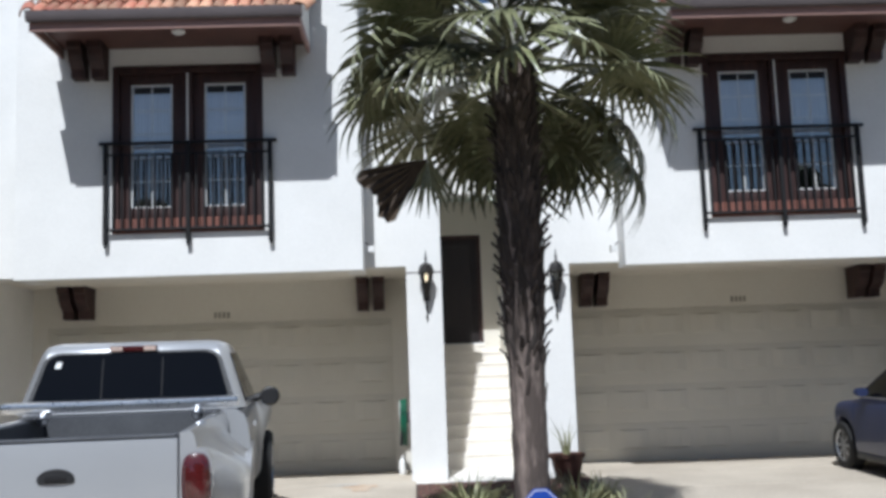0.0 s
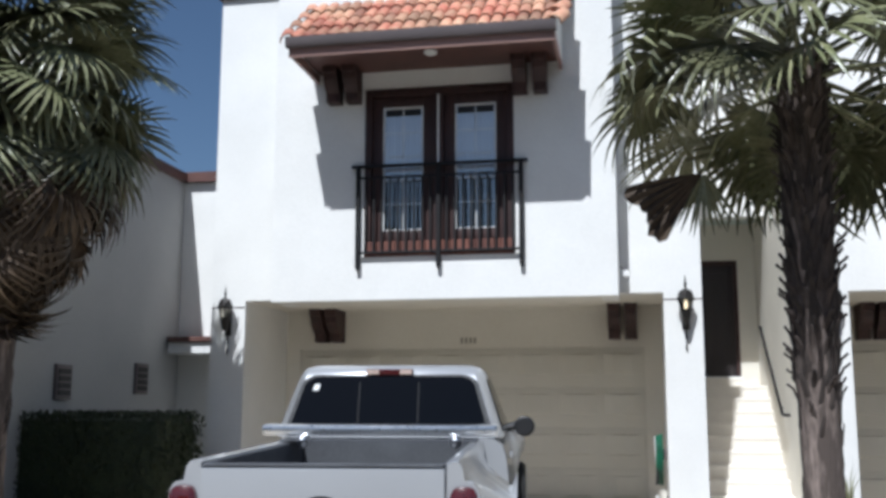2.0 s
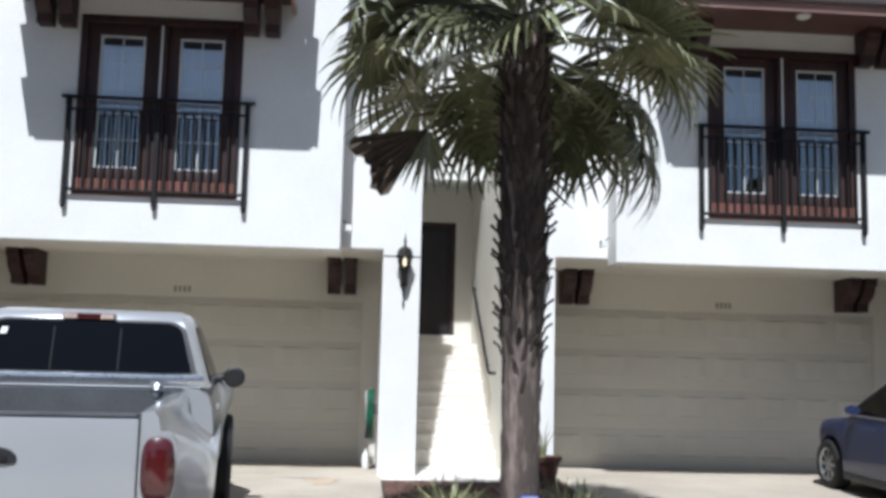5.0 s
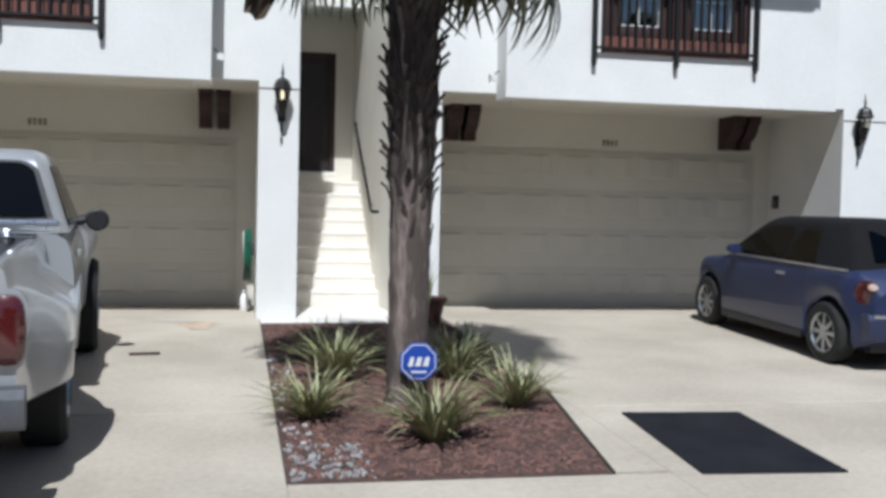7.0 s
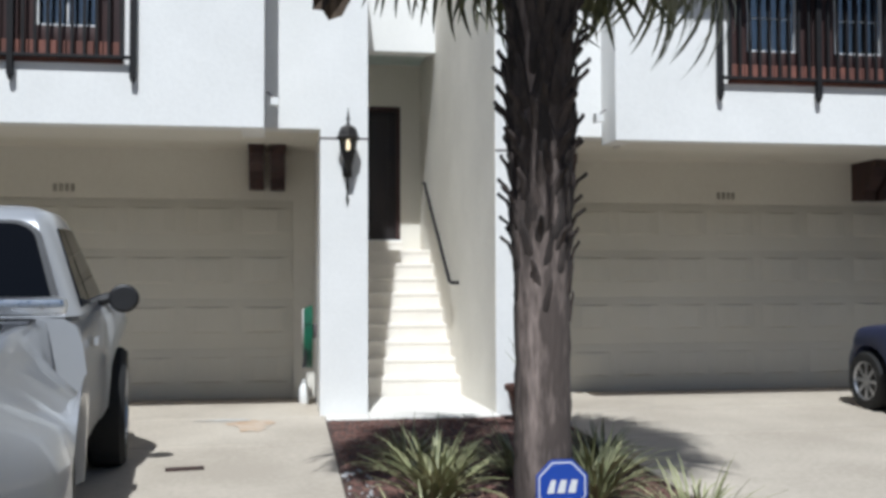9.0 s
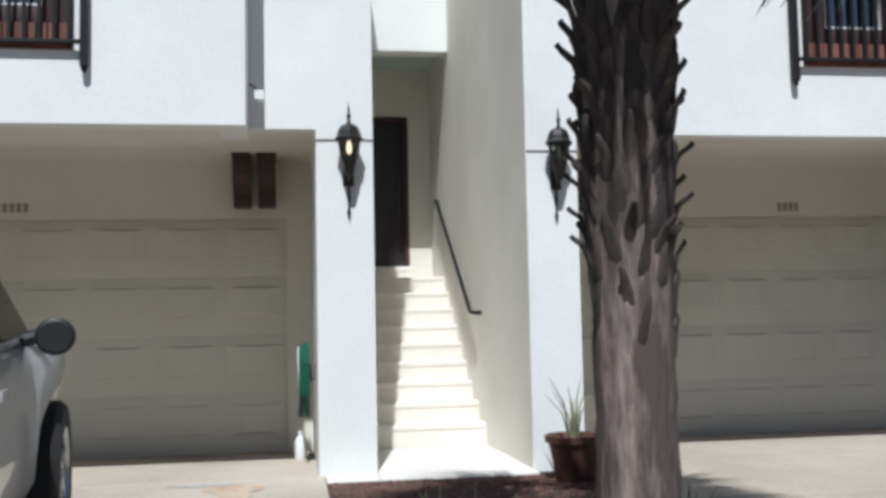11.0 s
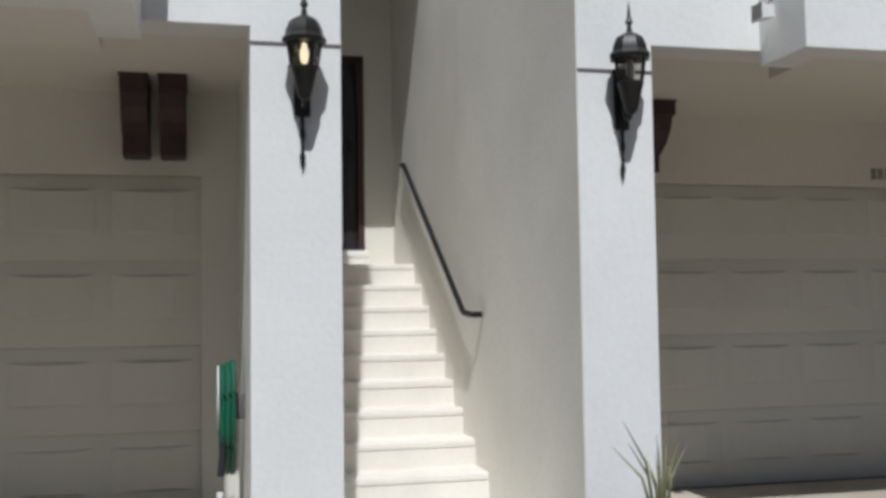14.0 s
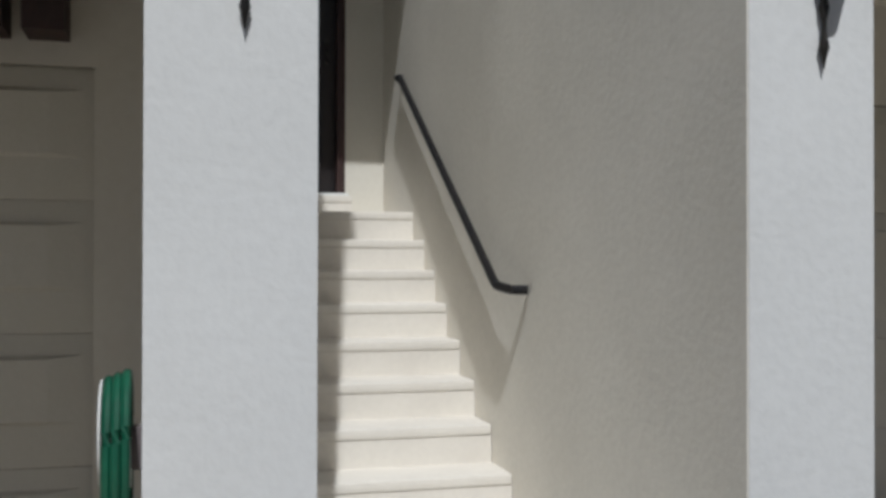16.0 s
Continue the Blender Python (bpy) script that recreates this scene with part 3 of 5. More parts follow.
part("handle", tube([(0.66, 0.02, 0.95), (0.66, -0.03, 0.95), (0.66, -0.04, 1.0), (0.66, -0.03, 1.1), (0.66, 0.02, 1.1)], 0.01, 8), BRONZE, leaf, "dark bronze pull handle")
part("threshold", boxes((-0.005, 0.80, -0.12, 0.1, -0.009, 0.012), bevel=0.006), WHITE_PAINT, door, "pale threshold")

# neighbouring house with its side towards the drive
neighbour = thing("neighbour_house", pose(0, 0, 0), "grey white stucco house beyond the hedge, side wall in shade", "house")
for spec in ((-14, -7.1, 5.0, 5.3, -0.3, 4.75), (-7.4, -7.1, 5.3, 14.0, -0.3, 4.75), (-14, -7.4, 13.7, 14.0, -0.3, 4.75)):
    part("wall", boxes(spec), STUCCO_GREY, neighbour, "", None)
part("roof", boxes((-14.1, -7.02, 4.9, 14.05, 4.75, 4.88)), WOOD_RED, neighbour, "red brown roof edge")
for yy, zz in ((10.9, 1.62), (12.85, 1.72)):
    v = part("vent", boxes((-7.105, -7.06, yy - 0.17, yy + 0.17, zz - 0.2, zz + 0.22), bevel=0.01), GUTTER, neighbour, "small dark wall vent")
    for k in range(4):
        part("slat", boxes((-7.058, -7.045, yy - 0.13, yy + 0.13, zz - 0.15 + k * 0.085, zz - 0.09 + k * 0.085)), PLASTIC, v)
back = thing("rear_wall", pose(0, 0, 0), "sunlit white stucco wall between the houses", "wall", "", "structure")
part("wall", boxes((-7.1, -5.73, 14.0, 14.2, -0.1, 4.75)), STUCCO, back)
part("cap", boxes((-7.1, -5.73, 13.9, 14.25, 4.75, 4.9)), WOOD_RED, back, "red brown cap")
part("ledge", boxes((-7.05, -5.73, 13.55, 13.998, 2.12, 2.28)), WHITE_PAINT, back)
part("ledge_tile", boxes((-7.05, -5.73, 13.5, 13.998, 2.281, 2.36), bevel=0.02), WOOD_RED, back, "red brown ledge tiles")
# grey vertical line beside the house edge, drawn as a tube
part("grey_upright", tube([(-5.82, 13.93, 4.7), (-5.82, 13.93, 2.4)], 0.05), GUTTER, back, "upright grey tube")


# ---- fixtures on the houses ----
def lantern(x, y, z, lit):
    """Outdoor wall lantern; y is the wall face, z the bottom of its roof."""
    off = 0.15
    t = thing("wall_lantern", pose(x, y - off, z) @ Matrix.Diagonal((0.92, 0.9, 1.02, 1)) @ pose(0, 0.0165, 0.0), "dark bronze carriage lantern on the pier" + (", lit" if lit else ", unlit"), "wall lamp", "pier lanterns")
    part("cap", lathe([(0.0, -0.012), (0.112, -0.012), (0.118, 0.008), (0.1, 0.03), (0.097, 0.05), (0.082, 0.085), (0.07, 0.1), (0.04, 0.115), (0.018, 0.125), (0.012, 0.16), (0.022, 0.175), (0.011, 0.20), (0.01, 0.22), (0.002, 0.28)], 8), BRONZE, t, "", 25)
    g = part("glass", lathe([(0.084, -0.012), (0.066, -0.13)], 6, caps=False), LAMP_GLASS, t, "clear tapered glass panes", 20)
    g.visible_shadow = False
    bar = mesh("cage_bar", tube([(0.09, 0, 0.0), (0.069, 0, -0.13)], 0.006, 5), BRONZE)
    for k in range(6):
        part("cage_bar", bar, BRONZE, t, m=pose(0, 0, 0, 0, 0, 60 * k))
    part("collar", lathe([(0.010, -0.285), (0.026, -0.275), (0.036, -0.262), (0.044, -0.23), (0.066, -0.15), (0.072, -0.135), (0.072, -0.125), (0.0, -0.125)], 12), BRONZE, t)
    part("bulb", lathe([(0.001, -0.115), (0.018, -0.10), (0.024, -0.065), (0.016, -0.035), (0.012, -0.012)], 10), BULB if lit else WHITE_PAINT, t, "warm glowing bulb" if lit else "")
    plate = part("wall_plate", boxes((-0.045, 0.045, off - 0.025, off - 0.001, -0.34, -0.03), bevel=0.01), BRONZE, t)
    part("tail", lathe([(0.001, -0.60), (0.008, -0.57), (0.017, -0.54), (0.009, -0.5), (0.008, -0.47), (0.017, -0.43), (0.01, -0.39), (0.012, -0.34)], 8, m=pose(0, off - 0.02, 0)), BRONZE, plate)
    part("arm", tube([(0, off - 0.02, -0.22), (0, 0.07, -0.30), (0, 0.02, -0.30), (0, 0.0, -0.275)], 0.011, 7), BRONZE, t)


lantern(0.238, 12.035, 2.588, True)
lantern(1.855, 11.875, 2.54, False)
lantern(-5.48, 12.035, 2.59, False)
lantern(7.30, 11.875, 2.54, False)


def floodlight(x, y, z, s):
    t = thing("floodlight", pose(x, y, z) @ Matrix.Scale(0.78, 4), "small white security floodlight at the bay corner", "floodlight", "floodlights")
    part("housing", loft([[(s * a, b, c) for b, c in ((-0.05 - g, -0.05 - g), (0.05 + g, -0.05 - g), (0.05 + g, 0.05), (-0.05 - g, 0.03))] for a, g in ((0.0, 0.0), (0.06, 0.008), (0.1, 0.02))]), WHITE_PAINT, t)
    part("lens", boxes((min(s * 0.1, s * 0.105), max(s * 0.1, s * 0.105), -0.055, 0.055, -0.055, 0.04)), LAMP_GLASS, t)
    part("bracket", tube([(s * 0.03, 0, 0.04), (s * -0.02, 0.0, 0.09), (s * -0.045, 0.0, 0.09)], 0.012, 6), GUTTER, t)


floodlight(-0.475, 11.72, 2.89, 1)
floodlight(2.615, 11.68, 2.80, -1)

# handrail on the stair wall
rail = thing("handrail", pose(0, 0, 0), "black iron handrail fixed to the stair wall", "handrail")
xh = 1.492
part("rail", tube([(xh + 0.05, 15.9, 2.54), (xh, 15.88, 2.575), (xh, 15.80, 2.565), (xh, 13.80, 1.285), (xh, 13.75, 1.262), (xh, 13.56, 1.25), (xh + 0.0, 13.52, 1.25), (xh + 0.06, 13.50, 1.25)], 0.021, 10), IRON, rail)
for yy, zz in ((15.5, 2.37), (14.8, 1.925), (14.0, 1.41)):
    part("bracket", tube([(xh, yy, zz - 0.015), (xh + 0.02, yy, zz - 0.06), (1.545, yy, zz - 0.06)], 0.009, 6), IRON, rail)

# garden hose on its reel beside the garage door
reel = thing("hose_reel", pose(-0.115, 12.8, 0.72), "green garden hose coiled on a white wall reel", "hose reel")
part("wall_plate", boxes((0.05, 0.10, -0.035, 0.035, -0.02, 0.12), bevel=0.01), GUTTER, reel)
part("drum", lathe([(0.08, -0.033), (0.08, 0.05)], 16, m=pose(0, 0, 0, 0, 90, 0)), WHITE_PAINT, reel)
part("flange", lathe([(0.01, -0.046), (0.17, -0.046), (0.175, -0.038), (0.01, -0.034)], 24, m=pose(0, 0, 0.10, 0, 90, 0)), WHITE_PAINT, reel, "white flange")
for k in range(3):
    ring = []
    for a in range(41):
        an = 2 * math.pi * a / 40
        ring.append((-0.02 + 0.028 * k, (0.18 + 0.012 * (k % 2)) * math.sin(an), 0.27 * math.cos(an) * (1.0 if math.cos(an) > 0 else 1.12 + 0.05 * (k % 3)) + 0.01 * k))
    part("coil", tube(ring, 0.016, 7, caps=False), HOSE, reel)
part("nozzle", tube([(-0.02, -0.19, -0.12), (-0.03, -0.2, -0.3)], [0.014, 0.02], 8), PLASTIC, reel)
jug = thing("white_bottle", pose(-0.14, 13.05, 0.02), "small white plastic bottle on the drive by the pier", "bottle")
part("body", lathe([(0.0, 0), (0.045, 0.0), (0.05, 0.02), (0.05, 0.15), (0.03, 0.19), (0.018, 0.2), (0.018, 0.215)], 16), WHITE_PAINT, jug)
part("lid", lathe([(0.022, 0.216), (0.022, 0.24), (0.0, 0.242)], 12), WHITE_PAINT, jug)


def digits(x, z, group):
    """House number too small to read: plain bars of its size."""
    t = thing("house_number", pose(x, 13.648, z), "small dark house number over the garage door", "sign", group)
    for k in range(4):
        part("digit", boxes((k * 0.06, k * 0.06 + 0.036, -0.012, 0.0, 0, 0.08), bevel=0.003), DIGIT, t)


digits(-2.74, 2.22, "house numbers")
digits(4.62, 2.21, "house numbers")
box_t = thing("keypad", pose(7.098, 13.4, 1.5), "small dark garage keypad on the pier side", "keypad")
part("case", boxes((-0.04, 0.0, -0.06, 0.06, -0.09, 0.09), bevel=0.012), PLASTIC, box_t)
part("cover", boxes((-0.05, -0.041, -0.05, 0.05, -0.07, 0.02), bevel=0.004), GUTTER, box_t)


# ---- palms ----
def frond_mesh(rng, n, length, droop, spreaddeg, material, cup=0.25):
    """A fan leaf: n narrow folded segments from the end of the stalk, drooping at their tips. It grows along +x from the origin."""
    bm = bmesh.new()
    for k in range(n):
        f = k / (n - 1) * 2 - 1
        a = radians(spreaddeg) * f + rng.uniform(-0.03, 0.03)
        ln = length * (1.0 - 0.30 * f * f) * rng.uniform(0.9, 1.07)
        d = Vector((math.cos(a), math.sin(a), 0))
        side = Vector((-math.sin(a), math.cos(a), 0))
        prev = None
        dr = droop * rng.uniform(0.7, 1.35)
        twist = rng.uniform(-0.6, 0.6)
        for s in range(7):
            t = (0, 0.24, 0.46, 0.6, 0.75, 0.9, 1.0)[s]
            p = d * ln * t * (1 - 0.12 * dr * t * t)
            p.z = cup * abs(f) * ln * 0.45 * t - dr * ln * 0.55 * t ** 2.6
            p.x -= dr * ln * 0.1 * t ** 3
            w = 1.04 * ln * min(t, 0.46) * math.tan(radians(spreaddeg) / (n - 1)) * (1.0 if t < 0.46 else ((1 - t) / 0.54) ** 0.7) + 0.0012
            sd = side * math.cos(twist * max(0, t - 0.4)) + Vector((0, 0, 1)) * math.sin(twist * max(0, t - 0.4))
            row = [bm.verts.new(p - sd * w), bm.verts.new(p + Vector((0, 0, -w * 0.5))), bm.verts.new(p + sd * w)]
            if prev:
                bm.faces.new((prev[0], prev[1], row[1], row[0]))
                bm.faces.new((prev[1], prev[2], row[2], row[1]))
            prev = row
    return mesh("blade_fan", bm, material, 60)


def stalk_mesh(length, bend):
    pts = [(length * t, 0, -bend * length * t * t) for t in (0, 0.25, 0.5, 0.75, 1.0)]
    bm = tube(pts, [0.026, 0.02, 0.016, 0.013, 0.011], 6)
    return mesh("stalk", bm, LEAF, 60), pts[-1], -2 * bend


def palm(x, y, height, radius, crown, n_leaf, leaf_len, stalk_len, seed, label, low=-55, dead=0.12, boots=(1.2, 3.1), lean=0.0, loose=(), gap=0, top=66, skirt=0.55):
    rng = random.Random(seed)
    z0 = ground_z(y) - 0.02
    t = thing("palm_tree", pose(x, y, z0), label, "palm tree", "palms")
    # trunk
    prof = []
    steps = 60
    for k in range(steps + 1):
        z = height * k / steps
        r = radius * (1.02 - 0.05 * min(1, z / 1.2) + 0.15 * min(1.0, max(0.0, (z - boots[0]) / 1.1)) + 0.02 * math.sin(z * 37) + 0.02 * math.sin(z * 91))
        if z < 0.15:
            r *= 1 + (0.15 - z) * 1.2
        prof.append([(lean * (z / height) ** 2 + r * (1 + 0.035 * math.sin(i * 2.7 + z * 9) + 0.02 * math.sin(i * 5.1 - z * 23)) * math.cos(2 * math.pi * i / 28),
                      r * (1 + 0.035 * math.sin(i * 2.7 + z * 9)) * math.sin(2 * math.pi * i / 28), z) for i in range(28)])
    part("trunk", loft(prof), BARK, t, "", 50)
    # cut leaf bases on the upper trunk
    variants = []
    for v in range(5):
        w, ln = rng.uniform(0.018, 0.034), rng.uniform(0.15, 0.26)
        tip = (0.004, 0.008, 0.016, 0.058, 0.085)[v]
        if v > 2:
            w, ln = 0.027, rng.uniform(0.10, 0.15)
        rings = []
        for rr, zz, ww in ((-0.03, -0.10, 1.3), (0.0, -0.02, 1.15), (0.006 + tip * 0.25, ln * 0.5, 0.85), (0.008 + tip * 0.8, ln * 0.85, 0.55), (tip, ln * (1.0 if v < 3 else 0.98), 0.18)):
            th = 0.009
            rings.append([(rr - th, -w * ww, zz), (rr + th * 0.6, -w * ww * 0.7, zz - 0.01), (rr + th, 0, zz - 0.013), (rr + th * 0.6, w * ww * 0.7, zz - 0.01), (rr - th, w * ww, zz)])
        variants.append(mesh("boot", loft(rings), BOOT, 40))
    k = 0
    z = boots[0]
    while z < boots[1]:
        a = k * 137.5 + rng.uniform(-12, 12)
        grow = min(1.0, max(0.0, (z - boots[0]) / 1.1))
        r = radius * (1.0 + 0.16 * grow)
        v = 3 + rng.randrange(2) if rng.random() < 0.16 + 0.34 * grow else rng.randrange(3)
        part("boot", variants[v], BOOT, t, m=pose(lean * (z / height) ** 2 + r * math.cos(radians(a)), r * math.sin(radians(a)), z, rng.uniform(-14, 14), rng.uniform(-3, 4), a) @ Matrix.Scale(0.62 + 0.38 * grow, 4))
        z += 0.0085 if z > boots[0] + 0.25 else 0.03
        k += 1
    # crown: fans on long stalks, older ones hang
    green = [frond_mesh(rng, 34, leaf_len * rng.uniform(0.92, 1.08), rng.uniform(0.3, 0.75), 128, LEAF) for _ in range(5)]
    hang = [frond_mesh(rng, 30, leaf_len * rng.uniform(0.85, 1.0), rng.uniform(0.6, 1.05), 115, LEAF) for _ in range(3)]
    dry = [frond_mesh(rng, 26, leaf_len * rng.uniform(0.75, 0.95), rng.uniform(1.0, 1.5), 95, LEAF_DRY_AND_SHADED, 0.6) for _ in range(3)]
    stalks = [stalk_mesh(stalk_len * f, b) for f, b in ((1.0, 0.12), (0.9, 0.22), (1.08, 0.3), (0.8, 0.15))]
    for k in range(n_leaf):
        u = (k + 0.5) / n_leaf
        elev = top - (top - low) * u + rng.uniform(-7, 7)
        az = k * 137.5 + rng.uniform(-14, 14)
        if gap and abs((az - 80 + 180) % 360 - 180) < 34:
            elev = min(elev, rng.uniform(-34, -22))
        me, tip, slope = stalks[rng.randrange(4)]
        if gap and elev < 8 and abs((az - 262 + 180) % 360 - 180) < gap:
            continue
        zc = crown - skirt * u + rng.uniform(-0.06, 0.06)
        old = u > 1 - dead
        f = part("frond", me, LEAF, t, m=pose(lean, 0, zc, 0, 0, az) @ pose(0.08, 0, 0, 0, -elev, 0))
        fan = rng.choice(dry if old else hang if elev < 0 else green)
        part("fan_leaf", fan, LEAF, f, "dry brown fan" if old else "", m=Matrix.Translation(tip) @ pose(0, 0, 0, rng.uniform(-35, 35), math.degrees(math.atan(-slope)) + rng.uniform(-5, 20), 0))
    long_stalk = stalk_mesh(stalk_len * 1.25, 0.1)
    # single fans that hang out on their own
    for az, elev, zc, bend in loose:
        me, tip, slope = long_stalk
        f = part("frond", me, LEAF, t, m=pose(lean, 0, zc, 0, 0, az) @ pose(0.08, 0, 0, 0, -elev, 0))
        part("fan_leaf", hang[int(az) % 3], LEAF, f, m=Matrix.Translation(tip) @ pose(0, 0, 0, 25, bend, 0))
    return t


first_palm = palm(0.975, 7.64, 4.15, 0.146, 4.38, 44, 0.84, 0.80, 11, "sabal palm with a shaggy trunk of cut leaf bases", low=2, dead=0.0, boots=(1.2, 4.0), gap=30, top=62,
     loose=((205, 2, 4.1, 30), (172, -2, 4.05, 25), (14, -24, 3.8, 25), (34, -20, 3.85, 30), (25, -12, 3.95, 30), (8, -4, 4.05, 25), (192, 4, 4.15, 25)))
palm(-6.5, 8.7, 5.0, 0.17, 5.05, 215, 0.80, 0.88, 23, "sabal palm with a dense crown and a skirt of dry fans", low=-88, dead=0.5, boots=(1.0, 1.4), top=62, skirt=1.75)

# one old fan that hangs out over the entry: half of it folded shut into a blade, dark brown for its shaded underside,
# the rest loose fingers
HUB = Vector((-0.76, -0.06, 3.22))
f = part("frond", tube([(-0.08, 0, 3.85), (-0.36, -0.03, 3.74), (-0.64, -0.05, 3.48), HUB], [0.02, 0.016, 0.012, 0.01], 6), LEAF, first_palm)
bm = bmesh.new()
rng = random.Random(6)
ribs = []
for k in range(13):
    a = radians(184 + 4.6 * k)
    ln = (0.56 + 0.05 * math.sin(k * 0.8)) * rng.uniform(0.95, 1.05)
    ribs.append([bm.verts.new(HUB + Vector((math.cos(a) * ln * q, (0.022 if k % 2 else -0.022) * q - 0.10 * q * q * (k / 12), math.sin(a) * ln * q - 0.05 * q * q))) for q in (0.03, 0.35, 0.7, 1.0)])
for p, q in zip(ribs, ribs[1:]):
    for n in range(3):
        bm.faces.new((p[n], p[n + 1], q[n + 1], q[n]))
part("fan_leaf", bm, LEAF_DRY_AND_SHADED, f, "fan folded shut, its shaded underside put into a dark brown colour", 60)
bm = bmesh.new()
for k in range(11):
    a = radians(243 + 6.0 * k + rng.uniform(-2, 2))
    ln = rng.uniform(0.40, 0.52)
    prev = None
    for q, w in ((0.05, 0.006), (0.4, 0.017), (0.75, 0.011), (1.0, 0.001)):
        c = HUB + Vector((math.cos(a) * ln * q, rng.uniform(-0.02, 0.02) + 0.03 * math.sin(k), math.sin(a) * ln * q))
        side = Vector((-math.sin(a), 0, math.cos(a))) * w
        row = [bm.verts.new(c - side), bm.verts.new(c + Vector((0, -w * 0.6, 0))), bm.verts.new(c + side)]
        if prev:
            bm.faces.new((prev[0], prev[1], row[1], row[0]))
            bm.faces.new((prev[1], prev[2], row[2], row[1]))
        prev = row
part("fan_leaf", bm, LEAF, f, "loose hanging fan segments", 60)

# ---- planting bed ----
def clump(x, y, n, length, seed):
    rng = random.Random(seed)
    t = thing("grass_clump", pose(x, y, ground_z(y) + 0.01), "strappy green and cream grass clump in the mulch", "plant", "grass clumps")
    for half in range(3):
        bm = bmesh.new()
        for _ in range(n // 3):
            az, ln = rng.uniform(0, 2 * math.pi), length * rng.uniform(0.65, 1.15)
            up = radians(rng.uniform(38, 85))
            d = Vector((math.cos(az), math.sin(az), 0))
            sd = Vector((-d.y, d.x, 0))
            root = d * rng.uniform(0, 0.06) + sd * rng.uniform(-0.05, 0.05)
            droop = rng.uniform(0.3, 0.9)
            prev = None
            for s in range(6):
                q = s / 5
                p = root + d * (math.cos(up) * ln * q + 0.28 * droop * ln * q ** 2) + Vector((0, 0, math.sin(up) * ln * q - droop * 0.55 * ln * q ** 2.4))
                p.z = max(p.z, 0.004)
                w = 0.0085 * (1 - q ** 2.5) + 0.0012
                row = [bm.verts.new(p - sd * w), bm.verts.new(p - Vector((0, 0, w * 0.6))), bm.verts.new(p + sd * w)]
                if prev:
                    bm.faces.new((prev[0], prev[1], row[1], row[0]))
                    bm.faces.new((prev[1], prev[2], row[2], row[1]))
                prev = row
        tagged(part("blade_tuft", bm, BLADE, t, "", 60), kind="stuff")


for k, (x, y, n, ln) in enumerate(((0.26, 7.2, 120, 0.5), (0.98, 6.55, 165, 0.56), (1.73, 7.45, 130, 0.52), (0.55, 8.55, 150, 0.6), (1.5, 8.45, 140, 0.6), (1.2, 9.2, 100, 0.5), (0.5, 9.6, 90, 0.42), (1.85, 9.4, 90, 0.42))):
    clump(x, y, n, ln, 40 + k)


def scatter(name, area, n, size, material, seed, label, flat=0.35):
    """Loose chips or pebbles strewn over a patch of the bed, one joined object."""
    rng = random.Random(seed)
    verts, faces = [], []
    while n:
        x, y = rng.uniform(area[0], area[1]), rng.uniform(area[2], area[3])
        if y < 8.0 and x > 1.80 + (y - 5.75) * 0.14:
            continue
        n -= 1
        s = size * rng.uniform(0.5, 1.5)
        m = pose(x, y, ground_z(y) + 0.016 + s * flat * 0.4, rng.uniform(-25, 25), rng.uniform(-25, 25), rng.uniform(0, 360))
        b = len(verts)
        for px, py, pz in ((-1, -0.35, -1), (1, -0.3, -1), (0.9, 0.35, -1), (-1, 0.3, -1), (-0.7, -0.2, 1), (0.8, -0.2, 1), (0.7, 0.25, 1), (-0.8, 0.2, 1)):
            verts.append(m @ Vector((px * s, py * s * (1.2 if flat > 0.5 else 1), pz * s * flat * 0.5)))
        for q in ((0, 3, 2, 1), (4, 5, 6, 7), (0, 1, 5, 4), (1, 2, 6, 5), (2, 3, 7, 6), (3, 0, 4, 7)):
            faces.append([b + i for i in q])
    me = bpy.data.meshes.new(name)
    me.from_pydata(verts, [], faces)
    me.materials.append(material)
    return tagged(new(name, me), label, "ground cover", "", "stuff")


scatter("mulch_chips", (0.07, 2.1, 5.8, 11.7), 7000, 0.02, CHIP, 3, "loose red brown bark chips on the bed")
scatter("pebbles", (0.05, 0.5, 5.78, 6.5), 130, 0.016, PEBBLE, 4, "white pebbles at the corner of the bed", 0.8)
scatter("pebbles", (0.05, 0.22, 6.5, 9.6), 60, 0.016, PEBBLE, 6, "white pebbles along the edge of the bed", 0.8)

# yard sign in front of the palm
sign = thing("yard_sign", pose(1.02, 7.44, ground_z(7.44)), "blue octagonal yard sign with a white badge on a stake", "sign")
def ngon(r, n, y0, y1, turn):
    return loft([[(r * math.cos(2 * math.pi * k / n + turn), y, r * math.sin(2 * math.pi * k / n + turn)) for k in range(n)] for y in (y0, y1)])
part("stake", boxes((-0.012, 0.012, 0.008, 0.02, 0.0, 0.40)), GUTTER, sign)
plate = part("plate", ngon(0.155, 8, -0.004, 0.006, math.pi / 8), SIGN_BLUE, sign, m=pose(0, 0, 0.345) @ Matrix.Scale(0.92, 4))
part("border", ngon(0.142, 8, -0.006, -0.0045, math.pi / 8), WHITE_PAINT, plate)
part("field", ngon(0.134, 8, -0.008, -0.0065, math.pi / 8), SIGN_BLUE, plate)
for k, (a, b, c, d) in enumerate(((-0.085, -0.035, -0.035, 0.035), (-0.03, 0.025, -0.035, 0.035), (0.03, 0.085, -0.035, 0.035))):
    bm = prism([(a, c), (b - 0.012, c), (b, d), (a + 0.022, d)], -0.011, -0.0085)
    part("badge_bar", bm, WHITE_PAINT, plate, "plain white slanted bar")
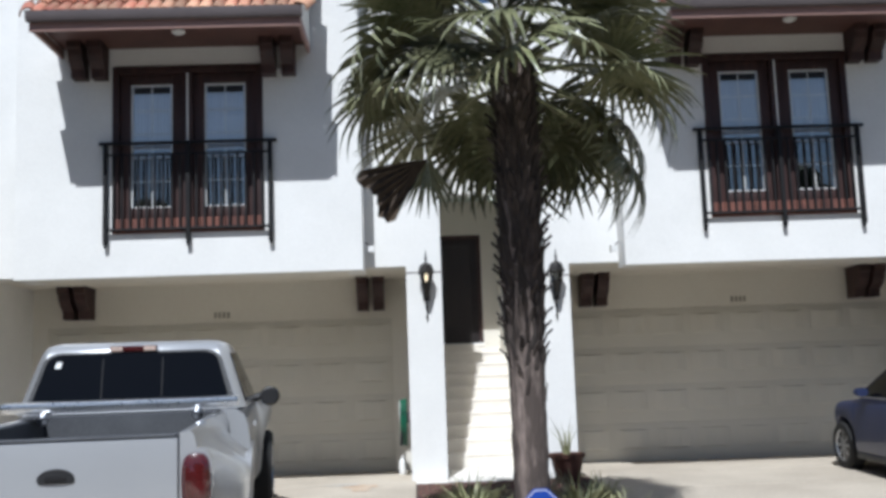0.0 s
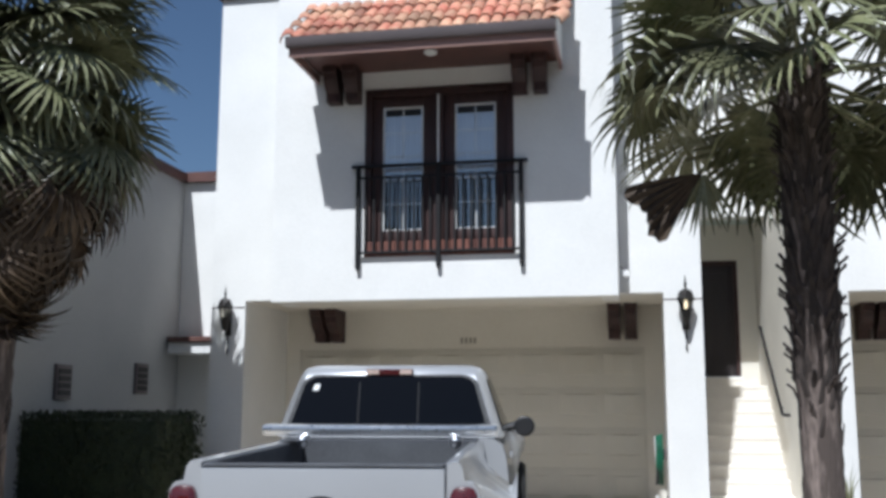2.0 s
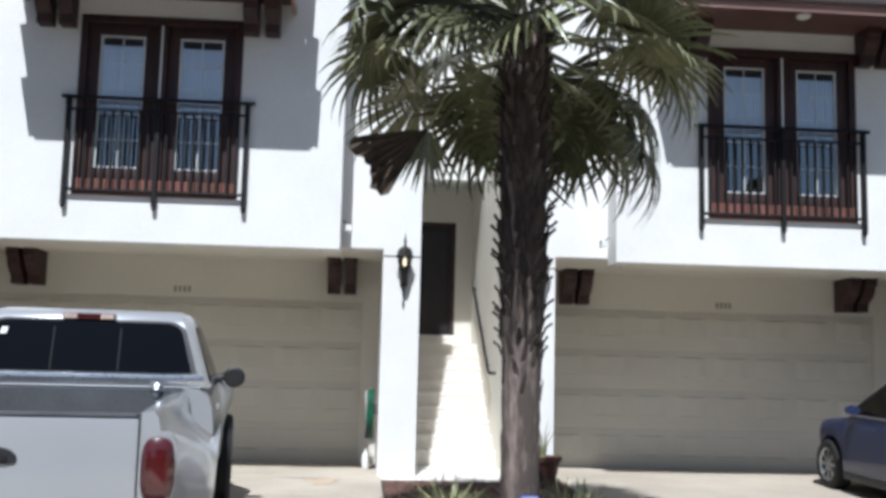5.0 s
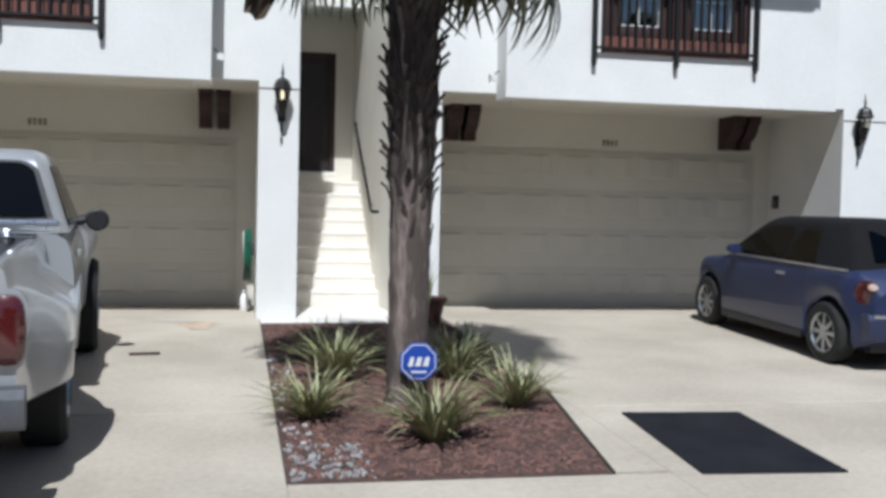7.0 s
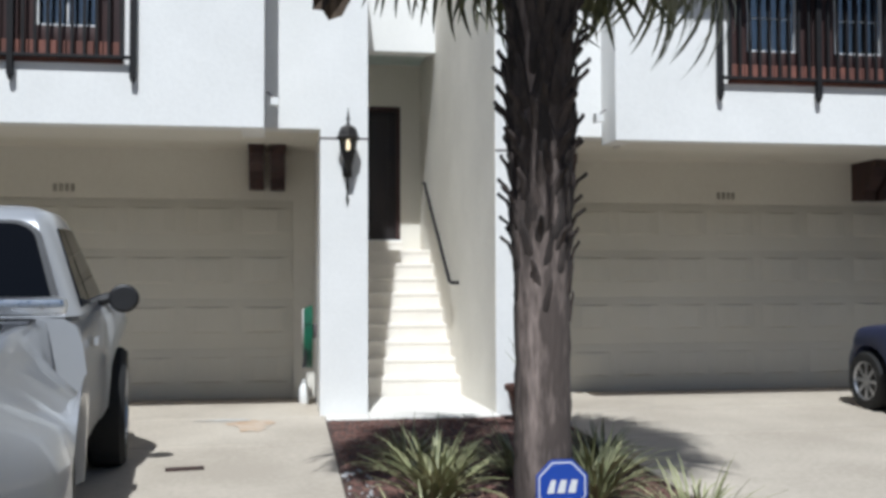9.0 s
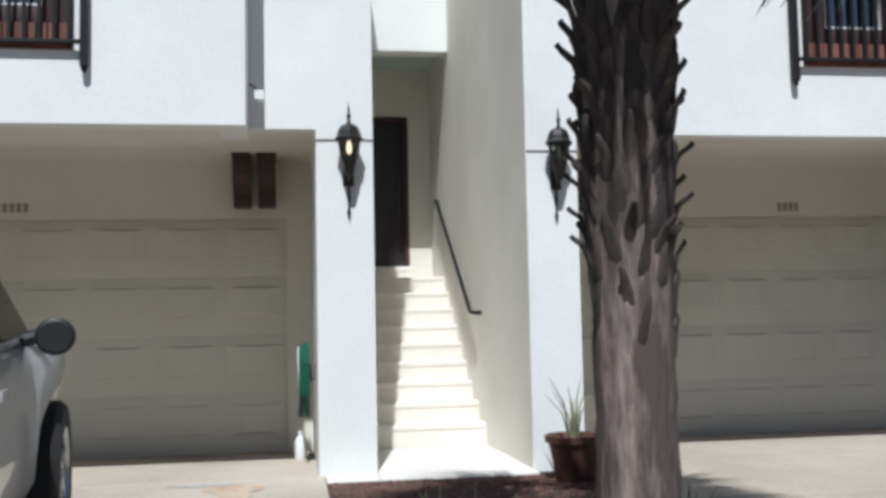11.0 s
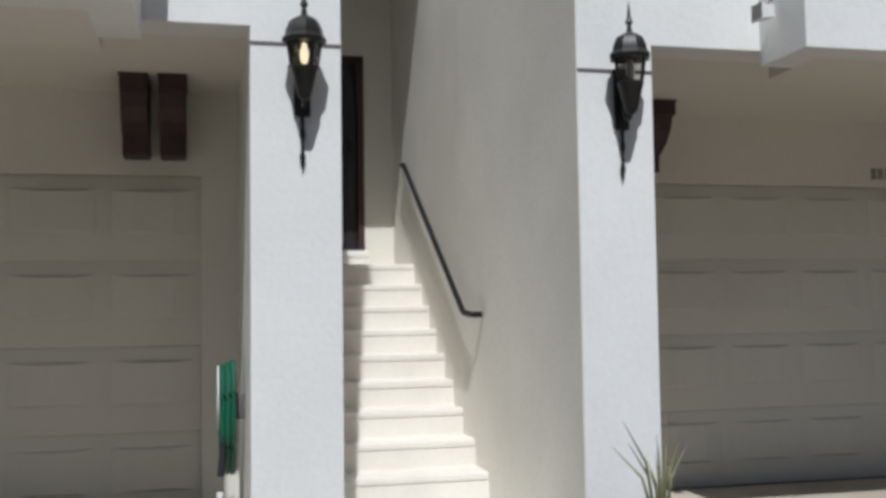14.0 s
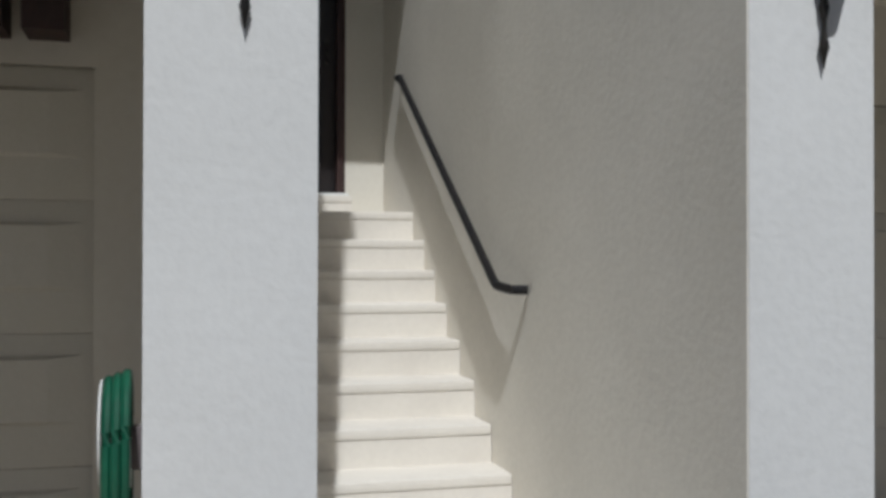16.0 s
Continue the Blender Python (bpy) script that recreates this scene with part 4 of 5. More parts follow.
part("badge_line", boxes((-0.06, 0.06, -0.011, -0.0085, -0.085, -0.07)), WHITE_PAINT, plate)

# potted plant by the pier
pot = thing("potted_plant", pose(1.83, 11.45, ground_z(11.45) + 0.015), "dark terracotta pot with a few thin spiky leaves", "potted plant")
part("pot", lathe([(0.0, 0.0), (0.13, 0.0), (0.14, 0.02), (0.19, 0.27), (0.215, 0.28), (0.22, 0.33), (0.195, 0.33), (0.18, 0.28), (0.0, 0.27)], 28), POT, pot)
part("soil", lathe([(0.0, 0.285), (0.178, 0.283)], 20, caps=False), MULCH, pot)
rng = random.Random(8)
for k in range(12):
    a, b = rng.uniform(0, 6.28), rng.uniform(0.05, 0.16)
    h = rng.uniform(0.25, 0.5)
    part("leaf", tube([(0.03 * math.cos(a), 0.03 * math.sin(a), 0.28), (b * 0.6 * math.cos(a), b * 0.6 * math.sin(a), 0.28 + h * 0.6), (b * 1.5 * math.cos(a), b * 1.5 * math.sin(a), 0.28 + h)], [0.009, 0.007, 0.001], 5), BLADE, pot)

# black mat on the drive
matt = thing("rubber_mat", Matrix.Translation((2.79, 6.36, ground_z(6.36) + 0.022)) @ pose(0, 0, 0, math.degrees(math.atan(0.025)), 0, -4), "flat black rubber mat on the concrete drive", "mat")
part("mat", boxes((-0.43, 0.43, -0.745, 0.745, 0.0, 0.012), bevel=0.004), MAT_BLACK, matt)

# stain and a dropped strip on the drive
def blot(name, x, y, rx, ry, material, seed, label):
    rng = random.Random(seed)
    n = 40
    ph = [rng.uniform(0, 6.28) for _ in range(4)]
    pts = []
    for k in range(n):
        a = 2 * math.pi * k / n
        f = 1 + 0.22 * math.sin(3 * a + ph[0]) + 0.14 * math.sin(5 * a + ph[1]) + 0.1 * math.sin(9 * a + ph[2])
        px, py = x + rx * f * math.cos(a), y + ry * f * math.sin(a)
        pts.append((px, py))
    bm = bmesh.new()
    bm.faces.new([bm.verts.new((px, py, ground_z(py) + 0.0245)) for px, py in pts])
    return tagged(part(name, bm, material, None, "", None), label, "stain", "", "structure")


blot("stain", -0.62, 11.55, 0.17, 0.3, STAIN, 2, "rust coloured stain on the concrete drive")
blot("stain", -0.85, 11.85, 0.22, 0.06, SCUFF, 5, "grey scuff on the concrete drive")
strip = thing("wood_strip", pose(-1.02, 9.72, ground_z(9.72) + 0.021, 0, 0, 8), "short dark strip of wood lying on the drive", "debris")
part("strip", boxes((-0.13, 0.13, -0.025, 0.025, 0.0, 0.02), bevel=0.004), WOOD, strip)

# scuffs on the stair risers
rng = random.Random(77)
for k, (y, z) in enumerate(STEPS[1:8]):
    for j in range(rng.randrange(2, 6) if k < 3 else 1):
        w, h = rng.uniform(0.005, 0.018), rng.uniform(0.008, 0.02)
        x0, zz = rng.uniform(0.85, 1.4), z - rng.uniform(0.08, 0.15)
        bm = bmesh.new()
        bm.faces.new([bm.verts.new((x0 + w * math.cos(a) * rng.uniform(0.6, 1.2), y + 0.0275, zz + h * math.sin(a) * rng.uniform(0.6, 1.2))) for a in (0, 0.9, 1.8, 2.7, 3.6, 4.5, 5.4)])
        part("scuff", bm, SCUFF, stairs, "", None)


# ---- hedge ----
hedge = thing("hedge", pose(-7.4, 10.7, ground_z(10.7)), "clipped dark green hedge along the neighbouring wall", "hedge")
part("core", boxes((-1.75, 1.95, -0.55, 0.45, 0.0, 1.24), bevel=0.12), HEDGE, hedge, "", 30)
rng = random.Random(31)
verts, faces = [], []
for _ in range(9000):
    f = rng.random()
    if f < 0.35:
        p = (rng.uniform(-1.8, 2.0), rng.uniform(-0.6, 0.5), 1.26 + rng.uniform(-0.05, 0.06))
    elif f < 0.85:
        p = (rng.uniform(-1.8, 2.0), -0.57 + rng.uniform(-0.06, 0.03), rng.uniform(0.02, 1.28))
    else:
        p = (1.97 + rng.uniform(-0.03, 0.06), rng.uniform(-0.6, 0.5), rng.uniform(0.02, 1.28))
    m = pose(*p, rng.uniform(0, 360), rng.uniform(0, 360), rng.uniform(0, 360))
    s = rng.uniform(0.02, 0.04)
    b = len(verts)
    verts += [m @ Vector(q) for q in ((-s, 0, 0), (0, -s * 0.45, 0.006), (s, 0, 0), (0, s * 0.45, 0.006))]
    faces.append((b, b + 1, b + 2, b + 3))
me = bpy.data.meshes.new("leaves")
me.from_pydata(verts, [], faces)
me.materials.append(HEDGE)
lv = part("leaves", me, HEDGE, hedge)
tagged(lv, kind="stuff")

# trees across the street, far behind the walk, that the windows mirror
rng = random.Random(90)
bm = bmesh.new()
for k in range(60):
    x, h = -45 + k * 1.5 + rng.uniform(-0.5, 0.5), rng.uniform(8.0, 12.5)
    for j in range(22):
        a, b, c = rng.uniform(-1.6, 1.6), rng.uniform(-1.2, 1.2), rng.uniform(0.3, h)
        r = rng.uniform(0.6, 1.25)
        bmesh.ops.create_icosphere(bm, subdivisions=1, radius=r, matrix=pose(x + a, -24 + b, c - 0.9, rng.uniform(0, 90), rng.uniform(0, 90), 0) @ Matrix.Diagonal((1, 1, 0.7, 1)))
for v in bm.verts:
    v.co += 0.18 * Vector((noise.noise(v.co * 1.7), noise.noise(v.co * 1.7 + Vector((7, 0, 0))), noise.noise(v.co * 1.7 + Vector((0, 9, 0)))))
tagged(part("far_trees", bm, FAR_TREE, None, "", 30), "dark green trees across the street", "trees", "", "stuff")


# ---- vehicles ----
def wheel(parent, x, y, r, width, side, spokes):
    """Wheel with its hub side to +x or -x."""
    m = pose(x, y, r, 0, 90 * side, 0)
    h = width / 2
    w = part("wheel", lathe([(r * 0.62, -h), (r * 0.93, -h), (r, -h * 0.72), (r, h * 0.72), (r * 0.93, h), (r * 0.68, h * 1.02), (r * 0.64, h * 0.8)], 36), RUBBER, parent, "black rubber tyre", m=m)
    part("rim", lathe([(0.02, h * 0.35), (r * 0.5, h * 0.4), (r * 0.6, h * 0.6), (r * 0.66, h * 0.98), (r * 0.64, h * 1.0), (r * 0.58, h * 0.7)], 32, caps=False), ALLOY if spokes else CHROME, w, "silver alloy rim")
    for k in range(spokes):
        a = 2 * math.pi * k / spokes
        bm = boxes((r * 0.1, r * 0.62, -r * 0.07, r * 0.07, h * 0.55, h * 0.85), bevel=0.008)
        part("spoke", bm, ALLOY, w, m=pose(0, 0, 0, 0, 0, math.degrees(a)))
    part("hub", lathe([(0.0, h * 0.95), (r * 0.1, h * 0.92), (r * 0.14, h * 0.8), (r * 0.14, h * 0.4)], 16), ALLOY, w)
    return w


def arch(y, base, axles, r):
    """Height of a body's lower edge, raised over the wheels."""
    z = base
    for a in axles:
        d = abs(y - a)
        if d < r:
            z = max(z, 0.36 + math.sqrt(r * r - d * d) * 0.98)
    return z


def stations(y0, y1, axles, r, n=26):
    ys = {y0 + (y1 - y0) * k / n for k in range(n + 1)}
    for a in axles:
        for k in range(-8, 9):
            y = a + r * math.sin(math.pi / 2 * k / 8)
            if y0 < y < y1:
                ys.add(y)
        for e in (-0.008, 0.008):
            for s in (-1, 1):
                if y0 < a + s * (r + e) < y1:
                    ys.add(a + s * (r + e))
    return sorted(ys)


def interp(y, keys):
    for (a, va), (b, vb) in zip(keys, keys[1:]):
        if y <= b:
            t = max(0.0, min(1.0, (y - a) / (b - a)))
            t = t * t * (3 - 2 * t)
            return va + (vb - va) * t
    return keys[-1][1]


def body_ring(y, zb, zt, w, crown=0.03, tuck=0.06):
    """Half-rounded cross-section of a car body, as a closed ring."""
    h = zt - zb
    right = [(w - tuck, zb), (w - tuck * 0.3, zb + h * 0.1), (w, zb + h * 0.38), (w * 0.995, zb + h * 0.62), (w * 0.975, zb + h * 0.82), (w * 0.945, zb + h * 0.94), (w * 0.88, zt), (w * 0.45, zt + crown)]
    return [(x, y, z) for x, z in right] + [(-x, y, z) for x, z in right[::-1]]


def quad_plate(corners, out, th=0.006):
    """A thin pane given by four corners, lifted by out."""
    c = [Vector(p) for p in corners]
    n = (c[1] - c[0]).cross(c[3] - c[0]).normalized()
    if n.dot(Vector(out)) < 0:
        n = -n
    return loft([[p + n * 0.002 for p in c], [p + n * (0.002 + th) for p in c]])


def lerp3(a, b, t):
    return tuple(p + (q - p) * t for p, q in zip(a, b))


def inset_face(c, l, r, b, t):
    """Corners of a pane within a four-cornered face: bottom left, bottom right, top right, top left."""
    bl, br, tr, tl = c
    f = lambda u, v: lerp3(lerp3(bl, br, u), lerp3(tl, tr, u), v)
    return [f(l, b), f(r, b), f(r, t), f(l, t)]


def round_pane(face, l, r, b, t, cr, out, th):
    """A pane with rounded upper corners laid on a four-cornered face."""
    bl, br, tr, tl = face
    f = lambda u, v: Vector(lerp3(lerp3(bl, br, u), lerp3(tl, tr, u), v))
    uv = [(l + cr * 0.2, b), (r - cr * 0.2, b), (r, b + cr * 0.5)]
    uv += [(r - cr + cr * math.cos(a), t - cr * 2 + cr * 2 * math.sin(a)) for a in (math.pi / 2 * k / 6 for k in range(7))]
    uv += [(l + cr - cr * math.sin(a), t - cr * 2 + cr * 2 * math.cos(a)) for a in (math.pi / 2 * k / 6 for k in range(7))]
    uv += [(l, b + cr * 0.5)]
    o = Vector(out).normalized()
    return loft([[f(u, v) + o * e for u, v in uv] for e in (0.002, th)])


def greenhouse(base, top, z0, z1, material, parent, name="cab"):
    """Upper part of a car: base and top are (half width, rear y, front y)."""
    rings = []
    for t, k in ((0, 0.0), (0.5, 0.5), (0.85, 0.87), (0.95, 1.03), (1.0, 1.25), (1.03, 1.8)):
        w = base[0] + (top[0] - base[0]) * min(k, 1) - max(0, k - 1) * 0.12
        a = base[1] + (top[1] - base[1]) * min(k, 1) + max(0, k - 1) * 0.14
        b = base[2] + (top[2] - base[2]) * min(k, 1) - max(0, k - 1) * 0.18
        z = z0 + (z1 - z0) * min(t, 1) + (0.02 if t > 1 else 0)
        c = 0.07
        rings.append([(-w + c, a - 0.02, z), (0, a - 0.035, z), (w - c, a - 0.02, z), (w, a + c, z), (w + 0.01, (a + b) / 2, z), (w, b - c, z), (w - c, b + 0.02, z), (0, b + 0.06, z), (-w + c, b + 0.02, z), (-w, b - c, z), (-w - 0.01, (a + b) / 2, z), (-w, a + c, z)])
    return part(name, loft(rings), material, parent, "", 40)


def sq(v):
    """Squarer than a circle."""
    return math.copysign(abs(v) ** 0.6, v)


truck = thing("pickup_truck", Matrix.Translation((-2.11, 5.72, ground_z(5.72) + 0.02)) @ pose(0, 0, 0, math.degrees(math.atan(0.025)), 0, 6.1) @ Matrix.Diagonal((0.99, 1.06, 1.12, 1)), "silver pickup truck parked facing the garage", "pickup truck")
AX = (0.85, 3.95)
R = 0.37
# cab and bonnet, lower body
rings = []
for y in stations(2.14, 4.82, (AX[1],), 0.45):
    zb = arch(y, 0.36, (AX[1],), 0.45)
    zt = interp(y, [(2.14, 1.02), (3.5, 1.04), (4.0, 1.06), (4.6, 0.98), (4.82, 0.72)])
    w = interp(y, [(2.14, 1.0), (3.3, 1.02), (3.95, 1.12), (4.6, 0.97), (4.82, 0.88)])
    rings.append(body_ring(y, zb, max(zt, zb + 0.12), w))
part("front_body", loft(rings), SILVER, truck, "", 40)
base, top = (0.955, 2.16, 4.02), (0.775, 2.34, 3.34)
z0, z1 = 1.03, 1.535
greenhouse(base, top, z0, z1, SILVER, truck)
rb = [(-base[0] + 0.05, base[1] - 0.02, z0), (base[0] - 0.05, base[1] - 0.02, z0), (top[0] - 0.03, top[1] - 0.045, z1 * 0.97), (-top[0] + 0.03, top[1] - 0.045, z1 * 0.97)]
rw = part("rear_window", round_pane(rb, 0.035, 0.965, 0.06, 0.945, 0.075, (0, -1, 0.25), 0.022), CAR_GLASS, truck, "dark tinted rear window")
for u in (-0.25, 0.25):
    part("slider_bar", quad_plate([(u - 0.004, rb[0][1] + 0.008, z0 + 0.05), (u + 0.004, rb[0][1] + 0.008, z0 + 0.05), (u + 0.004, rb[2][1] - 0.008, z1 * 0.97 - 0.04), (u - 0.004, rb[2][1] - 0.008, z1 * 0.97 - 0.04)], (0, -1, 0.25), 0.024), IRON, rw)
part("window_seal", round_pane(rb, 0.012, 0.988, 0.03, 0.985, 0.085, (0, -1, 0.25), 0.012), PLASTIC, truck)
part("cab_interior", boxes((-0.8, 0.8, 2.5, 2.55, 0.8, 1.3)), PLASTIC, truck)
part("sticker", quad_plate(inset_face(rb, 0.09, 0.12, 0.72, 0.82), (0, -1, 0.2), 0.024), WHITE_PAINT, rw, "small pale sticker")
part("centre_brake_light", boxes((-0.2, 0.2, top[1] - 0.09, top[1] - 0.02, z1 * 0.965, z1 * 0.965 + 0.045), bevel=0.012), RED_LENS, truck, "red and clear brake light")
for s in (-1, 1):
    part("cargo_lamp", boxes((min(s * 0.09, s * 0.19), max(s * 0.09, s * 0.19), top[1] - 0.096, top[1] - 0.089, z1 * 0.965 + 0.006, z1 * 0.965 + 0.039)), CLEAR_LENS, truck)
    face = [(s * (base[0] + 0.005), base[1] + 0.1, z0), (s * (base[0] + 0.005), base[2] - 0.12, z0), (s * (top[0] + 0.012), top[2] - 0.1, z1 * 0.965), (s * (top[0] + 0.012), top[1] + 0.1, z1 * 0.965)]
    part("side_window", quad_plate(inset_face(face, 0.03, 0.3, 0.08, 0.92), (s, 0, 0.2), 0.012), CAR_GLASS, truck, "dark tinted side window")
    part("side_window", quad_plate(inset_face(face, 0.34, 0.97, 0.06, 0.93), (s, 0, 0.2), 0.012), CAR_GLASS, truck, "dark tinted side window")
    # mirrors
    mir = part("wing_mirror", loft([[(s * (1.12 + 0.1 * math.cos(a) * k), 3.52 + dy, 1.065 + 0.085 * math.sin(a) * k) for a in (2 * math.pi * i / 18 for i in range(18))] for dy, k in ((-0.045, 0.8), (-0.03, 1.0), (0.03, 0.95), (0.075, 0.6))]), PLASTIC, truck, "black wing mirror")
    part("mirror_arm", tube([(s * 0.88, 3.58, 1.03), (s * 1.04, 3.56, 1.07)], 0.035, 8), PLASTIC, mir)
    part("door_handle", boxes((min(s * 1.0, s * 1.025), max(s * 1.0, s * 1.025), 2.55, 2.72, 0.86, 0.90), bevel=0.008), SILVER, truck)
    # bed side with a bulging rear wing
    rings = []
    for y in stations(-0.325, 2.12, (AX[0],), 0.44, 20):
        zb = arch(y, 0.40, (AX[0],), 0.44)
        bl = 0.25 * math.exp(-((y - 0.80) / 0.86) ** 4) + 0.03
        zt = 1.015
        h = zt - zb
        prof = [(0.71, zt), (0.77, zt + 0.008), (0.795, zt - 0.02), (0.805 + bl * 0.25, zt - 0.12), (0.81 + bl * 0.85, zt - 0.24), (0.81 + bl, max(zb + 0.1, zt - 0.36)), (0.80 + bl, zb + 0.03), (0.78 + bl * 0.8, zb), (0.69, zb), (0.69, 0.62)]
        prof = [(x, max(z, zb)) for x, z in prof]
        rings.append([(s * x, y, z) for x, z in prof])
    part("bed_side", loft(rings), SILVER, truck, "", 45)
    tl = part("tail_light", loft([[(s * (0.805 + 0.088 * sq(math.cos(a)) * k), -0.33 - d, 0.755 + 0.15 * sq(math.sin(a)) * k) for a in (2 * math.pi * i / 20 for i in range(20))] for d, k in ((0, 1.0), (0.025, 0.97), (0.05, 0.7))]), RED_LENS, truck, "red oval tail light")
    part("lamp_surround", loft([[(s * (0.80 + 0.10 * sq(math.cos(a))), -0.327 + d, 0.755 + 0.17 * sq(math.sin(a))) for a in (2 * math.pi * i / 20 for i in range(20))] for d in (0.0, 0.1)]), SILVER, truck)
    wheel(truck, s * 0.90, AX[0], R, 0.25, s, 6)
    wheel(truck, s * 1.0, AX[1], R, 0.25, s, 6)
gate = part("tailgate", boxes((-0.70, 0.70, -0.365, -0.295, 0.44, 0.995), bevel=0.02), SILVER, truck, "closed silver tailgate")
part("gate_cap", boxes((-0.69, 0.69, -0.369, -0.285, 0.996, 1.01), bevel=0.005), LINER, gate, "dark tailgate cap")
part("handle_recess", loft([[(0.0 + 0.11 * math.cos(a) * k, -0.368 - d, 0.80 + 0.055 * (math.sin(a) if math.sin(a) > -0.4 else -0.4) * k) for a in (2 * math.pi * i / 24 for i in range(24))] for d, k in ((-0.01, 1.0), (0.004, 0.98))]), PLASTIC, gate, "black tailgate handle")
part("handle_pull", boxes((-0.06, 0.06, -0.381, -0.373, 0.785, 0.815), bevel=0.003), IRON, gate)
part("rear_bumper", loft([[(x, y, z) for y, z in ((-0.495, 0.37), (-0.515, 0.40), (-0.515, 0.50), (-0.485, 0.535), (-0.385, 0.535), (-0.385, 0.37))] for x in (-0.90, -0.4, 0.4, 0.90)]), LINER, truck, "dark grey rear bumper")
part("number_plate", boxes((-0.16, 0.16, -0.523, -0.517, 0.385, 0.48)), WHITE_PAINT, truck, "pale number plate")
part("bed_floor", boxes((-0.69, 0.69, -0.295, 2.10, 0.50, 0.54)), LINER, truck, "dark bed liner")
part("bed_front", boxes((-0.71, 0.71, 2.08, 2.125, 0.5, 1.02)), LINER, truck, "dark liner at the front of the bed")
for s in (-1, 1):
    part("bed_liner", boxes((min(s * 0.685, s * 0.705), max(s * 0.685, s * 0.705), -0.285, 2.07, 0.54, 1.005)), LINER, truck)
bar = part("bed_bar", boxes((-0.94, 0.93, 1.70, 1.84, 1.055, 1.135), bevel=0.035), CHROME, truck, "polished metal cross bar over the bed")
for x in (-0.60, 0.60):
    part("bar_post", lathe([(0.05, 1.036), (0.05, 1.045), (0.025, 1.05), (0.025, 1.08)], 14, m=pose(x, 1.77, 0)), CHROME, bar)
    part("bar_knob", lathe([(0.001, -0.05), (0.035, -0.035), (0.05, 0.0), (0.035, 0.035), (0.001, 0.05)], 14, m=pose(x, 1.68, 1.02)), CHROME, bar)
part("bar_rail", boxes((-0.77, 0.77, 1.62, 1.92, 1.025, 1.035), bevel=0.004), LINER, bar)
part("grille", boxes((-0.6, 0.6, 4.80, 4.84, 0.5, 0.7), bevel=0.01), CHROME, truck)
part("front_bumper", boxes((-0.9, 0.9, 4.78, 4.9, 0.34, 0.5), bevel=0.03), CHROME, truck)
part("underbody", boxes((-0.7, 0.7, -0.2, 4.7, 0.30, 0.42)), PLASTIC, truck)

# ---- small blue hatchback with a black top ----
car = thing("hatchback_car", Matrix.Translation((5.96, 8.42, ground_z(8.42) + 0.02)) @ pose(0, 0, 0, math.degrees(math.atan(0.022)), 0, -2.1) @ Matrix.Diagonal((1.0, 1.06, 0.95, 1)), "small slate blue hatchback with a black canvas top", "car")
AX = (0.58, 3.05)
R = 0.30
def small_arch(y, b):
    return max([b] + [0.29 + math.sqrt(max(0.0, 0.36 ** 2 - (y - a) ** 2)) for a in AX if abs(y - a) < 0.36])
rings = []
for y in stations(0.0, 3.64, AX, 0.36, 34):
    zb = small_arch(y, interp(y, [(0, 0.30), (0.25, 0.2), (3.4, 0.2), (3.64, 0.3)]))
    zt = interp(y, [(0, 0.74), (0.22, 0.94), (1.2, 0.95), (2.5, 0.92), (3.1, 0.86), (3.45, 0.78), (3.64, 0.58)])
    w = interp(y, [(0, 0.70), (0.35, 0.83), (1.8, 0.835), (3.2, 0.83), (3.64, 0.66)])
    rings.append(body_ring(y, zb, max(zt, zb + 0.1), w, 0.03, 0.05))
part("body", loft(rings), BLUE, car, "slate blue painted body", 40)
base, top = (0.755, 0.24, 2.78), (0.585, 0.62, 2.08)
z0, z1 = 0.93, 1.385
greenhouse(base, top, z0, z1, SOFT_TOP, car, "soft_top")
